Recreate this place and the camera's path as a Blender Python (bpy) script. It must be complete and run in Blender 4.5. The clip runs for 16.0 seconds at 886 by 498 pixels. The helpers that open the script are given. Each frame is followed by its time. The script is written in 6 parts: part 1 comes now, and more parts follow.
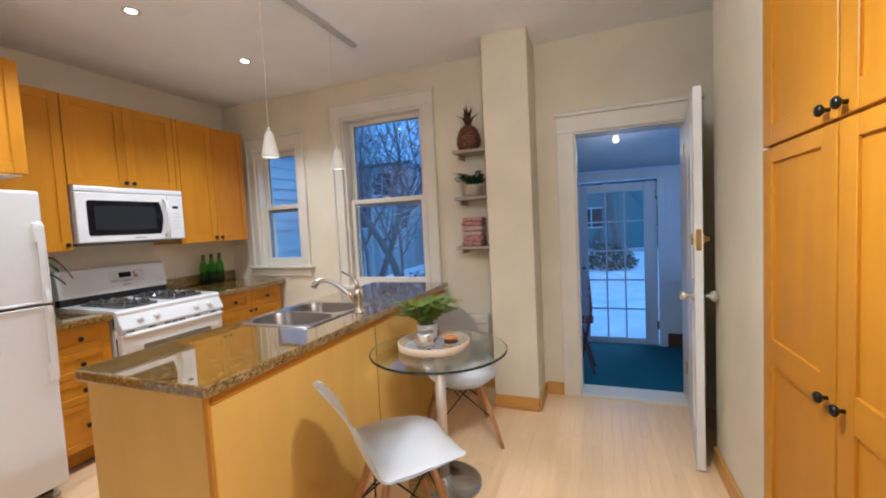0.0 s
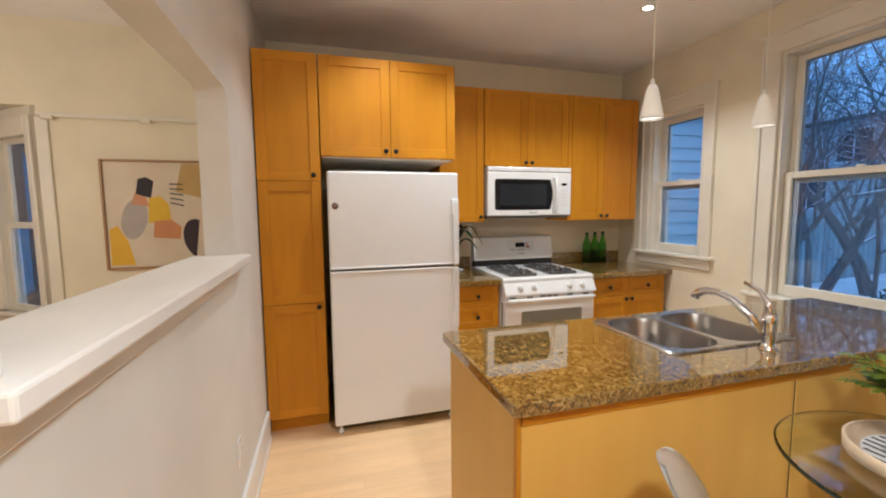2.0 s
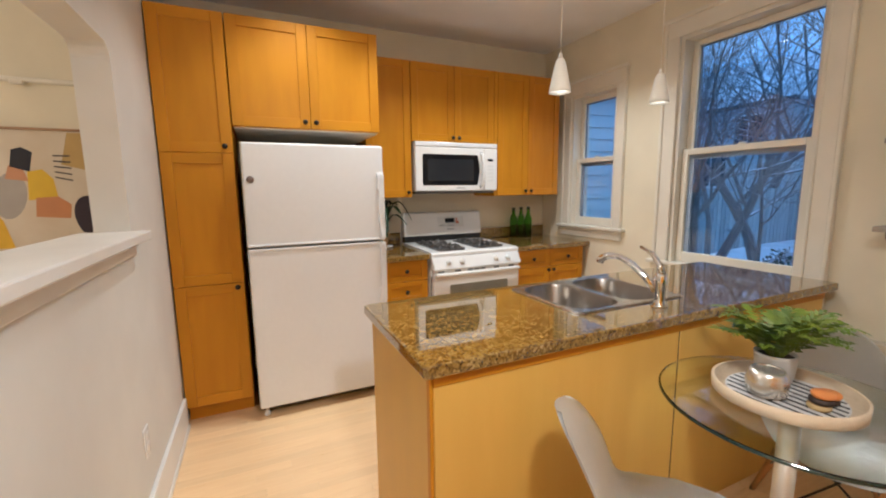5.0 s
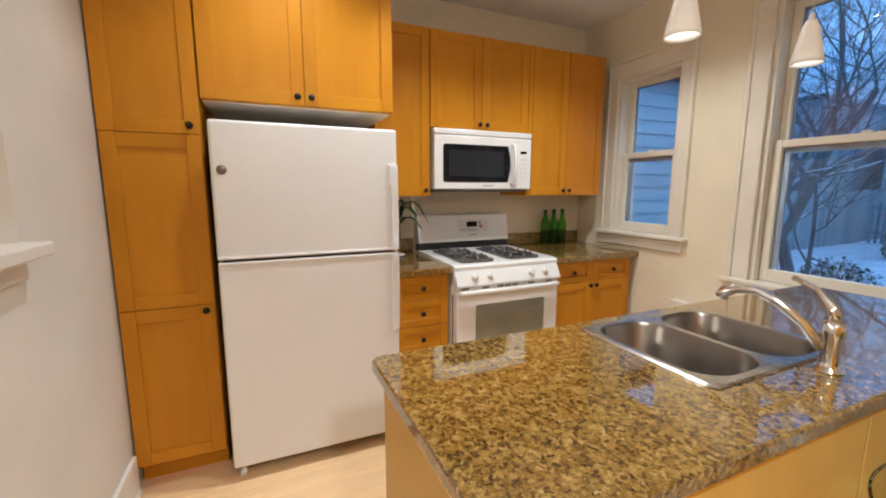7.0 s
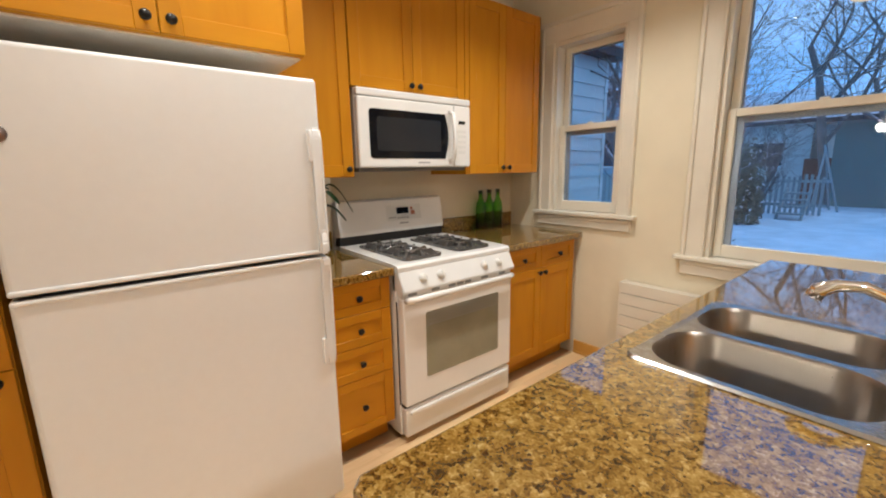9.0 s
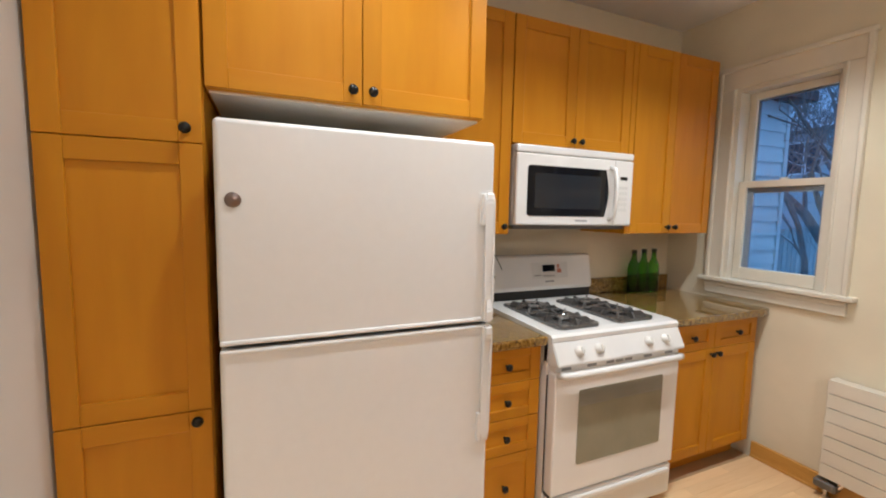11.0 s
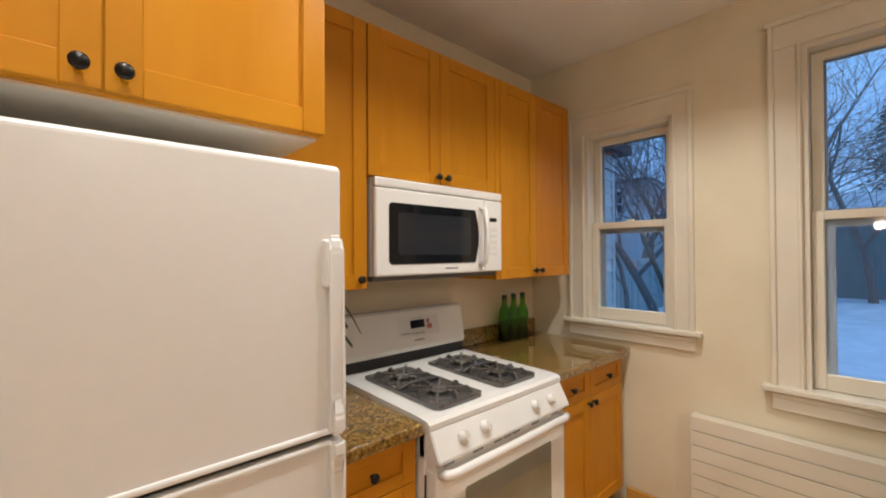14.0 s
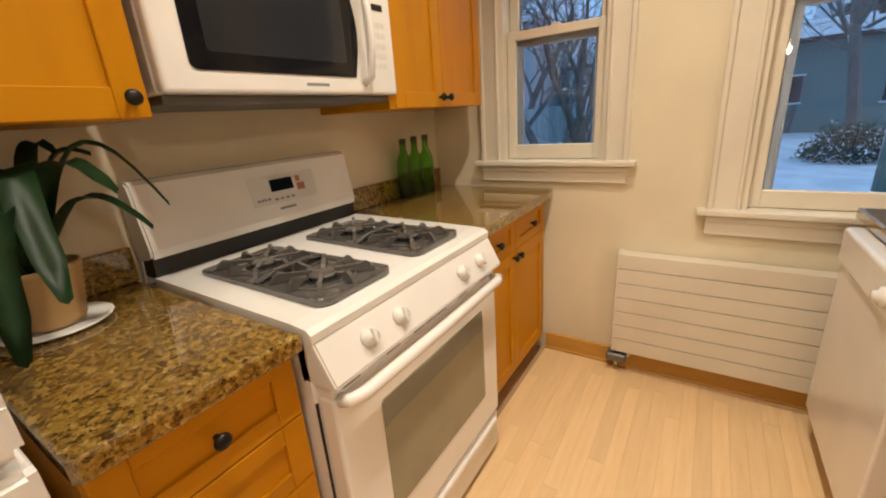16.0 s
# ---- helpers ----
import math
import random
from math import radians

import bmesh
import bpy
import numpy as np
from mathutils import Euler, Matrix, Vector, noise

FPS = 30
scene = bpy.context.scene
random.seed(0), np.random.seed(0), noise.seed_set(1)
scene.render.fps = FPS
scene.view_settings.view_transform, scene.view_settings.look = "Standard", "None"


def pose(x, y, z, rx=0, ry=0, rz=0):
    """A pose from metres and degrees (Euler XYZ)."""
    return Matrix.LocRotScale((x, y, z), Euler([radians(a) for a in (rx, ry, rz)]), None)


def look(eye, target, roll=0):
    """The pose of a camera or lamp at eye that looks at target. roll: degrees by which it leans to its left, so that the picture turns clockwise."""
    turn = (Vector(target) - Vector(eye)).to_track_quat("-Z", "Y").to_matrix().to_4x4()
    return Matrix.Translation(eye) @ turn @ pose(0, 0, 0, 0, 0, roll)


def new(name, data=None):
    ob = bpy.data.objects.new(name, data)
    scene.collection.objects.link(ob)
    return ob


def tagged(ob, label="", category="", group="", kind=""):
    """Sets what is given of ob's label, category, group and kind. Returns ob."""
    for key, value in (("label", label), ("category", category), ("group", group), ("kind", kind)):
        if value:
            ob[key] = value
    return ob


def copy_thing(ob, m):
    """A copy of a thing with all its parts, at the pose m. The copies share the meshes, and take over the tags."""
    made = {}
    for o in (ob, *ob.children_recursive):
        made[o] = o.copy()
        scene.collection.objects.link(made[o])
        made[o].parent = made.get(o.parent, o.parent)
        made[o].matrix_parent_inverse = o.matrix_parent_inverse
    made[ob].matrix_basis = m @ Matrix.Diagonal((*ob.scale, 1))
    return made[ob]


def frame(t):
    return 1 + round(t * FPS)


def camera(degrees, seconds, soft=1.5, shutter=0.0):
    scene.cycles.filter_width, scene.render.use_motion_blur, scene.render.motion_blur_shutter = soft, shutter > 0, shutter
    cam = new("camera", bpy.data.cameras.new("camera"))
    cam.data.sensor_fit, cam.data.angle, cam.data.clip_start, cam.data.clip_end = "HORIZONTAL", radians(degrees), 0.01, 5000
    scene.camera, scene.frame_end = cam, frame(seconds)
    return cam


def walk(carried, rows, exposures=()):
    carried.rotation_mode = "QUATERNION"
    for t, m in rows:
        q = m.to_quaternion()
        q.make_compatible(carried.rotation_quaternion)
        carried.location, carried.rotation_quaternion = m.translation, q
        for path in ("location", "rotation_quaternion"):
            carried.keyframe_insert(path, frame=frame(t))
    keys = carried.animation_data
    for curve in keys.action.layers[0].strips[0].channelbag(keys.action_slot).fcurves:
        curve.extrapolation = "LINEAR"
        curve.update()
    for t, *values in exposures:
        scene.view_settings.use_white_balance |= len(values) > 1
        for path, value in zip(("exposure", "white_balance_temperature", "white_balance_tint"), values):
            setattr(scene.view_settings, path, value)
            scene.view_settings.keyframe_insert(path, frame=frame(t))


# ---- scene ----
cam = camera(94.8, 16.0, soft=2.0)
ROWS = [
    (0, (0.028, 0.029, 1.38), (-0.69, 1.892, 1.259), -2.9),
    (0.5, (0.041, 0.124, 1.389), (-1.118, 1.748, 1.257), -1.8),
    (1, (-0.078, 0.294, 1.39), (-1.568, 1.616, 1.209), -0.5),
    (1.5, (-0.187, 0.411, 1.393), (-1.939, 1.354, 1.186), -0.4),
    (2, (-0.202, 0.463, 1.421), (-2.115, 1.015, 1.233), -0.5),
    (2.5, (-0.189, 0.501, 1.434), (-2.156, 0.805, 1.235), -0.7),
    (3, (-0.179, 0.505, 1.396), (-2.142, 0.777, 1.127), -1.0),
    (3.5, (-0.153, 0.514, 1.373), (-2.071, 0.98, 1.052), -1.1),
    (4, (-0.12, 0.528, 1.388), (-1.941, 1.295, 1.077), -1.1),
    (6.5, (-0.532, 0.575, 1.373), (-2.326, 1.413, 1.093), -0.6),
    (7, (-0.753, 0.667, 1.377), (-2.56, 1.472, 1.084), 0.1),
    (7.5, (-0.955, 0.701, 1.378), (-2.585, 1.812, 1.049), 0.0),
    (8, (-1.11, 0.737, 1.352), (-2.588, 2.036, 0.994), -0.9),
    (10.5, (-1.523, 0.628, 1.382), (-3.277, 1.537, 1.066), -0.2),
    (11, (-1.546, 0.61, 1.436), (-3.377, 1.392, 1.25), 1.1),
    (11.5, (-1.552, 0.604, 1.466), (-3.403, 1.362, 1.476), 1.5),
    (12, (-1.544, 0.572, 1.522), (-3.382, 1.334, 1.728), 1.4),
    (12.5, (-1.549, 0.585, 1.548), (-3.298, 1.499, 1.871), 0.8),
    (13, (-1.602, 0.629, 1.51), (-3.239, 1.744, 1.786), 0.1),
    (13.5, (-1.769, 0.734, 1.477), (-3.359, 1.934, 1.656), -0.2),
    (14, (-1.897, 0.849, 1.463), (-3.379, 2.192, 1.486), -0.3),
    (14.5, (-2.041, 0.911, 1.415), (-3.305, 2.451, 1.241), -0.6),
    (15, (-2.183, 0.941, 1.369), (-3.271, 2.576, 0.991), -1.4),
    (15.5, (-2.256, 1.094, 1.32), (-3.267, 2.741, 0.805), -2.8),
    (16, (-2.298, 1.264, 1.292), (-3.346, 2.851, 0.672), -4.1),
]
walk(cam, [(t, look(eye, target, roll)) for t, eye, target, roll in ROWS],
     [(0.0, -0.03, 4850, 7), (1.5, -0.10, 5200, 6), (2.5, -0.14, 5250, 6), (4.0, -0.10, 5250, 6), (7.0, -0.12, 5350, 6), (8.0, -0.08, 5780, 6), (10.5, -0.16, 5420, 6), (12.5, -0.06, 5100, 6), (13.0, -0.05, 5180, 6), (14.5, -0.42, 6150, 8), (15.5, -0.36, 6650, 9), (16.0, -0.15, 6850, 9)])

# world and lights: winter dusk outside, warm lamps inside
world = bpy.data.worlds.new("dusk_sky")
scene.world = world
world.use_nodes = True
wn = world.node_tree
wn.nodes.clear()
w_out = wn.nodes.new("ShaderNodeOutputWorld")
w_bg = wn.nodes.new("ShaderNodeBackground")
w_sky = wn.nodes.new("ShaderNodeTexSky")
w_sky.sky_type = "NISHITA"
w_sky.sun_disc = False
w_sky.sun_elevation = radians(9)
w_sky.sun_rotation = radians(40)
w_sky.ozone_density = 4.0
w_tc = wn.nodes.new("ShaderNodeTexCoord")
w_map = wn.nodes.new("ShaderNodeMapping")
w_map.inputs["Scale"].default_value = (1.6, 1.6, 4.0)
w_noise = wn.nodes.new("ShaderNodeTexNoise")
w_noise.inputs["Scale"].default_value = 2.2
w_noise.inputs["Detail"].default_value = 5
w_ramp = wn.nodes.new("ShaderNodeValToRGB")
w_ramp.color_ramp.elements[0].position = 0.38
w_ramp.color_ramp.elements[0].color = (1.75, 4.3, 9.0, 1)
w_ramp.color_ramp.elements[1].position = 0.68
w_ramp.color_ramp.elements[1].color = (3.5, 6.0, 10.0, 1)
w_mix = wn.nodes.new("ShaderNodeMix")
w_mix.data_type = "RGBA"
w_mix.inputs["Factor"].default_value = 0.90
wn.links.new(w_tc.outputs["Generated"], w_map.inputs["Vector"])
wn.links.new(w_map.outputs["Vector"], w_noise.inputs["Vector"])
wn.links.new(w_noise.outputs["Fac"], w_ramp.inputs["Fac"])
wn.links.new(w_sky.outputs["Color"], w_mix.inputs["A"])
wn.links.new(w_ramp.outputs["Color"], w_mix.inputs["B"])
wn.links.new(w_mix.outputs["Result"], w_bg.inputs["Color"])
wn.links.new(w_bg.outputs["Background"], w_out.inputs["Surface"])
w_bg.inputs["Strength"].default_value = 0.135

WARM = (1.0, 0.905, 0.77)


def lamp(name, kind, power, at, size, color=WARM, aim=None, cone=138):
    d = bpy.data.lights.new(name, kind)
    d.energy, d.color = power, color
    if kind == "AREA":
        d.shape, d.size = "DISK", size
    elif kind == "SPOT":
        d.spot_size, d.spot_blend, d.shadow_soft_size = radians(cone), 0.7, size
    elif kind == "SUN":
        d.angle = size
    else:
        d.shadow_soft_size = size
    ob = new(name, d)
    ob.matrix_basis = look(at, aim) if aim else pose(*at)
    return ob


sun = lamp("sun", "SUN", 0.9, (12, 14, 20), radians(40), (0.62, 0.82, 1.0), (0, 0, 0))
for can_y, watts in ((0.86, 50), (1.68, 78), (2.49, 80)):
    lamp("can_light", "SPOT", watts, (-2.46, can_y, 2.685), 0.03, cone=118)
lamp("pendant_light", "POINT", 0.1, (-1.525, 1.685, 1.790), 0.02)
lamp("pendant_light", "POINT", 0.1, (-1.525, 2.262, 1.790), 0.02)
# unseen hall lamp, placed from the chair's shadow; two lights share the one fixture
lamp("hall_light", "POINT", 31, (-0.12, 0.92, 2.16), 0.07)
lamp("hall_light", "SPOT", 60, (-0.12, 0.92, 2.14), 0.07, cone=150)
lamp("dining_light", "POINT", 18, (-1.80, -1.55, 1.80), 0.06, (1.0, 0.81, 0.60))
lamp("dining_light", "POINT", 18, (-1.60, -1.85, 1.80), 0.06, (1.0, 0.81, 0.60))
lamp("dining_light", "POINT", 18, (-2.00, -1.85, 1.80), 0.06, (1.0, 0.81, 0.60))
lamp("porch_light", "POINT", 2.0, (0.20, 4.40, 1.98), 0.05)

# ---- building helpers ----


def material(name, color, rough=0.5, metal=0.0, dark=None, scale=8.0, stretch=(1, 1, 1), detail=4.0, bump=0.0, bump_scale=60.0, spec=0.5, vary=0.0, coat=0.0):
    """A surface with two scales of tone, fine relief and a random tint from piece to piece."""
    m = bpy.data.materials.new(name)
    m.use_nodes = True
    nt = m.node_tree
    b = nt.nodes["Principled BSDF"]
    b.inputs["Roughness"].default_value = rough
    b.inputs["Metallic"].default_value = metal
    b.inputs["Specular IOR Level"].default_value = spec
    b.inputs["Coat Weight"].default_value = coat
    b.inputs["Coat Roughness"].default_value = 0.15
    geo = nt.nodes.new("ShaderNodeNewGeometry")
    mp = nt.nodes.new("ShaderNodeMapping")
    mp.inputs["Scale"].default_value = stretch
    nt.links.new(geo.outputs["Position"], mp.inputs["Vector"])
    if vary > 0:
        info = nt.nodes.new("ShaderNodeObjectInfo")
        sh = nt.nodes.new("ShaderNodeVectorMath")
        sh.operation = "SCALE"
        cmb = nt.nodes.new("ShaderNodeCombineXYZ")
        for k in range(3):
            nt.links.new(info.outputs["Random"], cmb.inputs[k])
        nt.links.new(cmb.outputs[0], sh.inputs[0])
        sh.inputs["Scale"].default_value = 13.0
        nt.links.new(sh.outputs[0], mp.inputs["Location"])
    n = nt.nodes.new("ShaderNodeTexNoise")
    n.inputs["Scale"].default_value = scale
    n.inputs["Detail"].default_value = detail
    nt.links.new(mp.outputs["Vector"], n.inputs["Vector"])
    ramp = nt.nodes.new("ShaderNodeValToRGB")
    ramp.color_ramp.elements[0].position, ramp.color_ramp.elements[1].position = 0.3, 0.7
    d = dark or tuple(c * 0.9 for c in color)
    ramp.color_ramp.elements[0].color, ramp.color_ramp.elements[1].color = (*d, 1), (*color, 1)
    nt.links.new(n.outputs["Fac"], ramp.inputs["Fac"])
    last = ramp.outputs["Color"]
    big = nt.nodes.new("ShaderNodeTexNoise")
    big.inputs["Scale"].default_value = 1.3
    nt.links.new(geo.outputs["Position"], big.inputs["Vector"])
    hsv = nt.nodes.new("ShaderNodeHueSaturation")
    mr = nt.nodes.new("ShaderNodeMapRange")
    mr.inputs["To Min"].default_value, mr.inputs["To Max"].default_value = 0.94, 1.06
    nt.links.new(big.outputs["Fac"], mr.inputs["Value"])
    if vary > 0:
        mv = nt.nodes.new("ShaderNodeMapRange")
        mv.inputs["To Min"].default_value, mv.inputs["To Max"].default_value = 1 - vary, 1 + vary
        nt.links.new(info.outputs["Random"], mv.inputs["Value"])
        mul = nt.nodes.new("ShaderNodeMath")
        mul.operation = "MULTIPLY"
        nt.links.new(mr.outputs[0], mul.inputs[0])
        nt.links.new(mv.outputs[0], mul.inputs[1])
        nt.links.new(mul.outputs[0], hsv.inputs["Value"])
    else:
        nt.links.new(mr.outputs[0], hsv.inputs["Value"])
    nt.links.new(last, hsv.inputs["Color"])
    nt.links.new(hsv.outputs["Color"], b.inputs["Base Color"])
    rr = nt.nodes.new("ShaderNodeMapRange")
    rr.inputs["To Min"].default_value, rr.inputs["To Max"].default_value = max(rough - 0.06, 0.02), min(rough + 0.06, 1)
    nt.links.new(n.outputs["Fac"], rr.inputs["Value"])
    nt.links.new(rr.outputs[0], b.inputs["Roughness"])
    if bump > 0:
        bn = nt.nodes.new("ShaderNodeTexNoise")
        bn.inputs["Scale"].default_value = bump_scale
        bn.inputs["Detail"].default_value = 3
        nt.links.new(mp.outputs["Vector"], bn.inputs["Vector"])
        bp = nt.nodes.new("ShaderNodeBump")
        bp.inputs["Strength"].default_value = bump
        bp.inputs["Distance"].default_value = 0.004
        nt.links.new(bn.outputs["Fac"], bp.inputs["Height"])
        nt.links.new(bp.outputs["Normal"], b.inputs["Normal"])
    return m


def granite_material():
    """Polished granite: chips of gold and tan, brown patches and dark flecks."""
    m = bpy.data.materials.new("granite")
    m.use_nodes = True
    nt = m.node_tree
    b = nt.nodes["Principled BSDF"]
    b.inputs["Roughness"].default_value = 0.05
    b.inputs["Coat Weight"].default_value = 0.9
    b.inputs["Coat Roughness"].default_value = 0.02
    b.inputs["Coat IOR"].default_value = 1.6
    geo = nt.nodes.new("ShaderNodeNewGeometry")

    def noise_at(scale, detail, rough=0.6):
        n = nt.nodes.new("ShaderNodeTexNoise")
        n.inputs["Scale"].default_value, n.inputs["Detail"].default_value, n.inputs["Roughness"].default_value = scale, detail, rough
        nt.links.new(geo.outputs["Position"], n.inputs["Vector"])
        return n

    def cells(scale, shift):
        add = nt.nodes.new("ShaderNodeVectorMath")
        add.operation = "MULTIPLY_ADD"
        add.inputs[1].default_value = (shift, shift, shift)
        nt.links.new(warp.outputs["Color"], add.inputs[0])
        nt.links.new(geo.outputs["Position"], add.inputs[2])
        v = nt.nodes.new("ShaderNodeTexVoronoi")
        v.inputs["Scale"].default_value = scale
        nt.links.new(add.outputs[0], v.inputs["Vector"])
        sep = nt.nodes.new("ShaderNodeSeparateColor")
        nt.links.new(v.outputs["Color"], sep.inputs["Color"])
        return sep

    def ramp(stops):
        r = nt.nodes.new("ShaderNodeValToRGB")
        e = r.color_ramp.elements
        e[0].position, e[0].color = stops[0][0], (*stops[0][1], 1)
        e[1].position, e[1].color = stops[-1][0], (*stops[-1][1], 1)
        for p, c in stops[1:-1]:
            e.new(p).color = (*c, 1)
        return r

    warp = noise_at(55, 4)
    chips, grains, cloud = cells(112, 0.026), cells(260, 0.012), noise_at(34, 6, 0.7)
    mix1 = nt.nodes.new("ShaderNodeMath")
    mix1.operation = "MULTIPLY_ADD"
    mix1.inputs[1].default_value = 0.36
    nt.links.new(chips.outputs[0], mix1.inputs[0])
    cl = nt.nodes.new("ShaderNodeMath")
    cl.operation = "MULTIPLY"
    cl.inputs[1].default_value = 0.52
    nt.links.new(cloud.outputs["Fac"], cl.inputs[0])
    nt.links.new(cl.outputs[0], mix1.inputs[2])
    mix2 = nt.nodes.new("ShaderNodeMath")
    mix2.operation = "MULTIPLY_ADD"
    mix2.inputs[1].default_value = 0.20
    nt.links.new(grains.outputs[1], mix2.inputs[0])
    nt.links.new(mix1.outputs[0], mix2.inputs[2])
    r = ramp([(0.25, (0.022, 0.012, 0.005)), (0.35, (0.075, 0.036, 0.009)), (0.46, (0.165, 0.088, 0.016)), (0.59, (0.255, 0.148, 0.030)), (0.73, (0.35, 0.226, 0.062)), (0.88, (0.50, 0.365, 0.155))])
    nt.links.new(mix2.outputs[0], r.inputs["Fac"])
    nt.links.new(r.outputs["Color"], b.inputs["Base Color"])
    return m


def glass_material(name, tint=(1, 1, 1), rough=0.0):
    m = bpy.data.materials.new(name)
    m.use_nodes = True
    b = m.node_tree.nodes["Principled BSDF"]
    b.inputs["Base Color"].default_value = (*tint, 1)
    b.inputs["Roughness"].default_value = rough
    b.inputs["Transmission Weight"].default_value = 1.0
    b.inputs["IOR"].default_value = 1.45
    return m


def glow_material(name, color, strength):
    m = bpy.data.materials.new(name)
    m.use_nodes = True
    b = m.node_tree.nodes["Principled BSDF"]
    b.inputs["Base Color"].default_value = (0.8, 0.8, 0.8, 1)
    b.inputs["Emission Color"].default_value = (*color, 1)
    b.inputs["Emission Strength"].default_value = strength
    return m


WALL = material("wall_paint", (0.77, 0.69, 0.52), 0.75, scale=3, bump=0.08, bump_scale=180)
CEIL = material("ceiling_paint", (0.90, 0.88, 0.87), 0.85, scale=2, bump=0.05, bump_scale=150)
WHITE_TRIM = material("white_trim_paint", (0.80, 0.775, 0.73), 0.38, scale=4, bump=0.03, bump_scale=90)
TRIM = material("trim_paint", (0.76, 0.705, 0.595), 0.38, scale=4, bump=0.03, bump_scale=90)
MAPLE = material("honey_maple", (0.560, 0.238, 0.005), 0.40, dark=(0.500, 0.200, 0.004), scale=3.2, stretch=(5, 5, 0.8), detail=4, bump=0.03, bump_scale=30, spec=0.22, vary=0.05)
MAPLE_H = material("honey_maple_rail", (0.560, 0.238, 0.005), 0.40, dark=(0.500, 0.200, 0.004), scale=3.2, stretch=(5, 0.8, 5), detail=4, bump=0.03, bump_scale=30, spec=0.22, vary=0.05)
WALL_WHITE = material("half_wall_paint", (0.71, 0.685, 0.63), 0.7, scale=3, bump=0.08, bump_scale=180)
MAPLE_RED = material("reddish_maple", (0.545, 0.212, 0.010), 0.40, dark=(0.485, 0.178, 0.007), scale=3.2, stretch=(5, 5, 0.8), detail=4, bump=0.03, bump_scale=30, spec=0.22, vary=0.05)
PANEL = material("island_panel_maple", (0.70, 0.43, 0.085), 0.42, dark=(0.65, 0.385, 0.068), scale=2.5, stretch=(4, 4, 0.6), detail=5, bump=0.02, bump_scale=40)
BASEWOOD = material("baseboard_wood", (0.60, 0.32, 0.06), 0.4, dark=(0.52, 0.26, 0.045), scale=8, stretch=(1, 1, 9), detail=5)
FLOORW = material("maple_floor", (0.90, 0.645, 0.365), 0.30, dark=(0.84, 0.58, 0.305), scale=6, stretch=(10, 0.8, 10), detail=6, bump=0.03, bump_scale=30, vary=0.055, coat=0.12)
GAP = material("floor_gap", (0.52, 0.35, 0.19), 0.8)
GRANITE = granite_material()
APPL = material("appliance_white", (0.80, 0.795, 0.785), 0.42, dark=(0.785, 0.78, 0.77), scale=30, bump=0.05, bump_scale=420, coat=0.05)
APPL2 = material("stove_enamel", (0.82, 0.80, 0.77), 0.20, scale=3, coat=0.3)
BLACK = material("black_knob_metal", (0.02, 0.018, 0.016), 0.35, 0.6)
DARK = material("black_gasket", (0.012, 0.012, 0.012), 0.6)
MWGLASS = material("black_door_glass", (0.008, 0.008, 0.010), 0.07, spec=0.35)
# lighter olive base: the oven window's reflection is put into the colour
OVENGLASS = material("oven_window_glass", (0.27, 0.255, 0.18), 0.10, dark=(0.23, 0.215, 0.15), spec=0.7)
# darker copy of STEEL: the bowls' shade and dark reflections are in its colour
BOWL = material("shaded_bowl_steel", (0.30, 0.275, 0.25), 0.30, 1.0, scale=14, stretch=(1, 10, 1), bump=0.02, bump_scale=120)
STEEL = material("brushed_steel", (0.50, 0.48, 0.455), 0.26, 1.0, scale=20, stretch=(1, 14, 1), bump=0.02, bump_scale=120)
CHROME = material("chrome", (0.82, 0.81, 0.80), 0.06, 1.0)
IRON = material("grate_enamel", (0.115, 0.108, 0.102), 0.13, 0.0, dark=(0.06, 0.055, 0.051), spec=0.8, coat=0.5)
PLASTIC = material("white_chair_plastic", (0.92, 0.92, 0.915), 0.32, scale=4)
LEGWOOD = material("chair_leg_wood", (0.50, 0.25, 0.09), 0.45, dark=(0.40, 0.19, 0.06), scale=9, stretch=(8, 8, 1))
WIRE = material("black_wire", (0.015, 0.014, 0.013), 0.4, 0.4)
RADI = material("radiator_enamel", (0.74, 0.68, 0.57), 0.35, scale=3)
BRASS = material("brass", (0.75, 0.52, 0.16), 0.22, 1.0)
GREENGLASS = glass_material("green_bottle_glass", (0.34, 0.74, 0.16), 0.02)
PANE = glass_material("window_glass", (0.97, 0.99, 1.0))
TABLEGLASS = glass_material("table_glass", (0.90, 0.97, 0.94))
GLASSRIM = material("dark_glass_rim", (0.015, 0.035, 0.03), 0.08, spec=0.8)
LEAF = material("strap_leaf", (0.022, 0.075, 0.022), 0.42, dark=(0.012, 0.045, 0.014), scale=14, stretch=(1, 1, 1))
FERN = material("fern_leaf", (0.20, 0.25, 0.012), 0.45, dark=(0.03, 0.085, 0.010), scale=11)
CERAMIC = material("grey_ceramic", (0.55, 0.52, 0.47), 0.35)
SNOW = material("snow", (0.80, 0.83, 0.88), 0.7, dark=(0.60, 0.64, 0.68), scale=2.2, bump=0.5, bump_scale=3)
BARK = material("bark", (0.20, 0.195, 0.19), 0.9, dark=(0.11, 0.105, 0.10), scale=18, stretch=(1, 1, 0.3), bump=0.4, bump_scale=40)
SIDING = material("pale_siding", (0.68, 0.74, 0.76), 0.6, dark=(0.62, 0.68, 0.70), scale=5, stretch=(1, 0.3, 4), vary=0.05)
TEAL = material("porch_boards", (0.10, 0.24, 0.24), 0.7, dark=(0.075, 0.19, 0.19), scale=9, stretch=(6, 6, 0.5), vary=0.12)
PORCHFLOOR = material("porch_floor_paint", (0.005, 0.105, 0.145), 0.7, dark=(0.004, 0.080, 0.115), scale=6, stretch=(8, 1, 1))
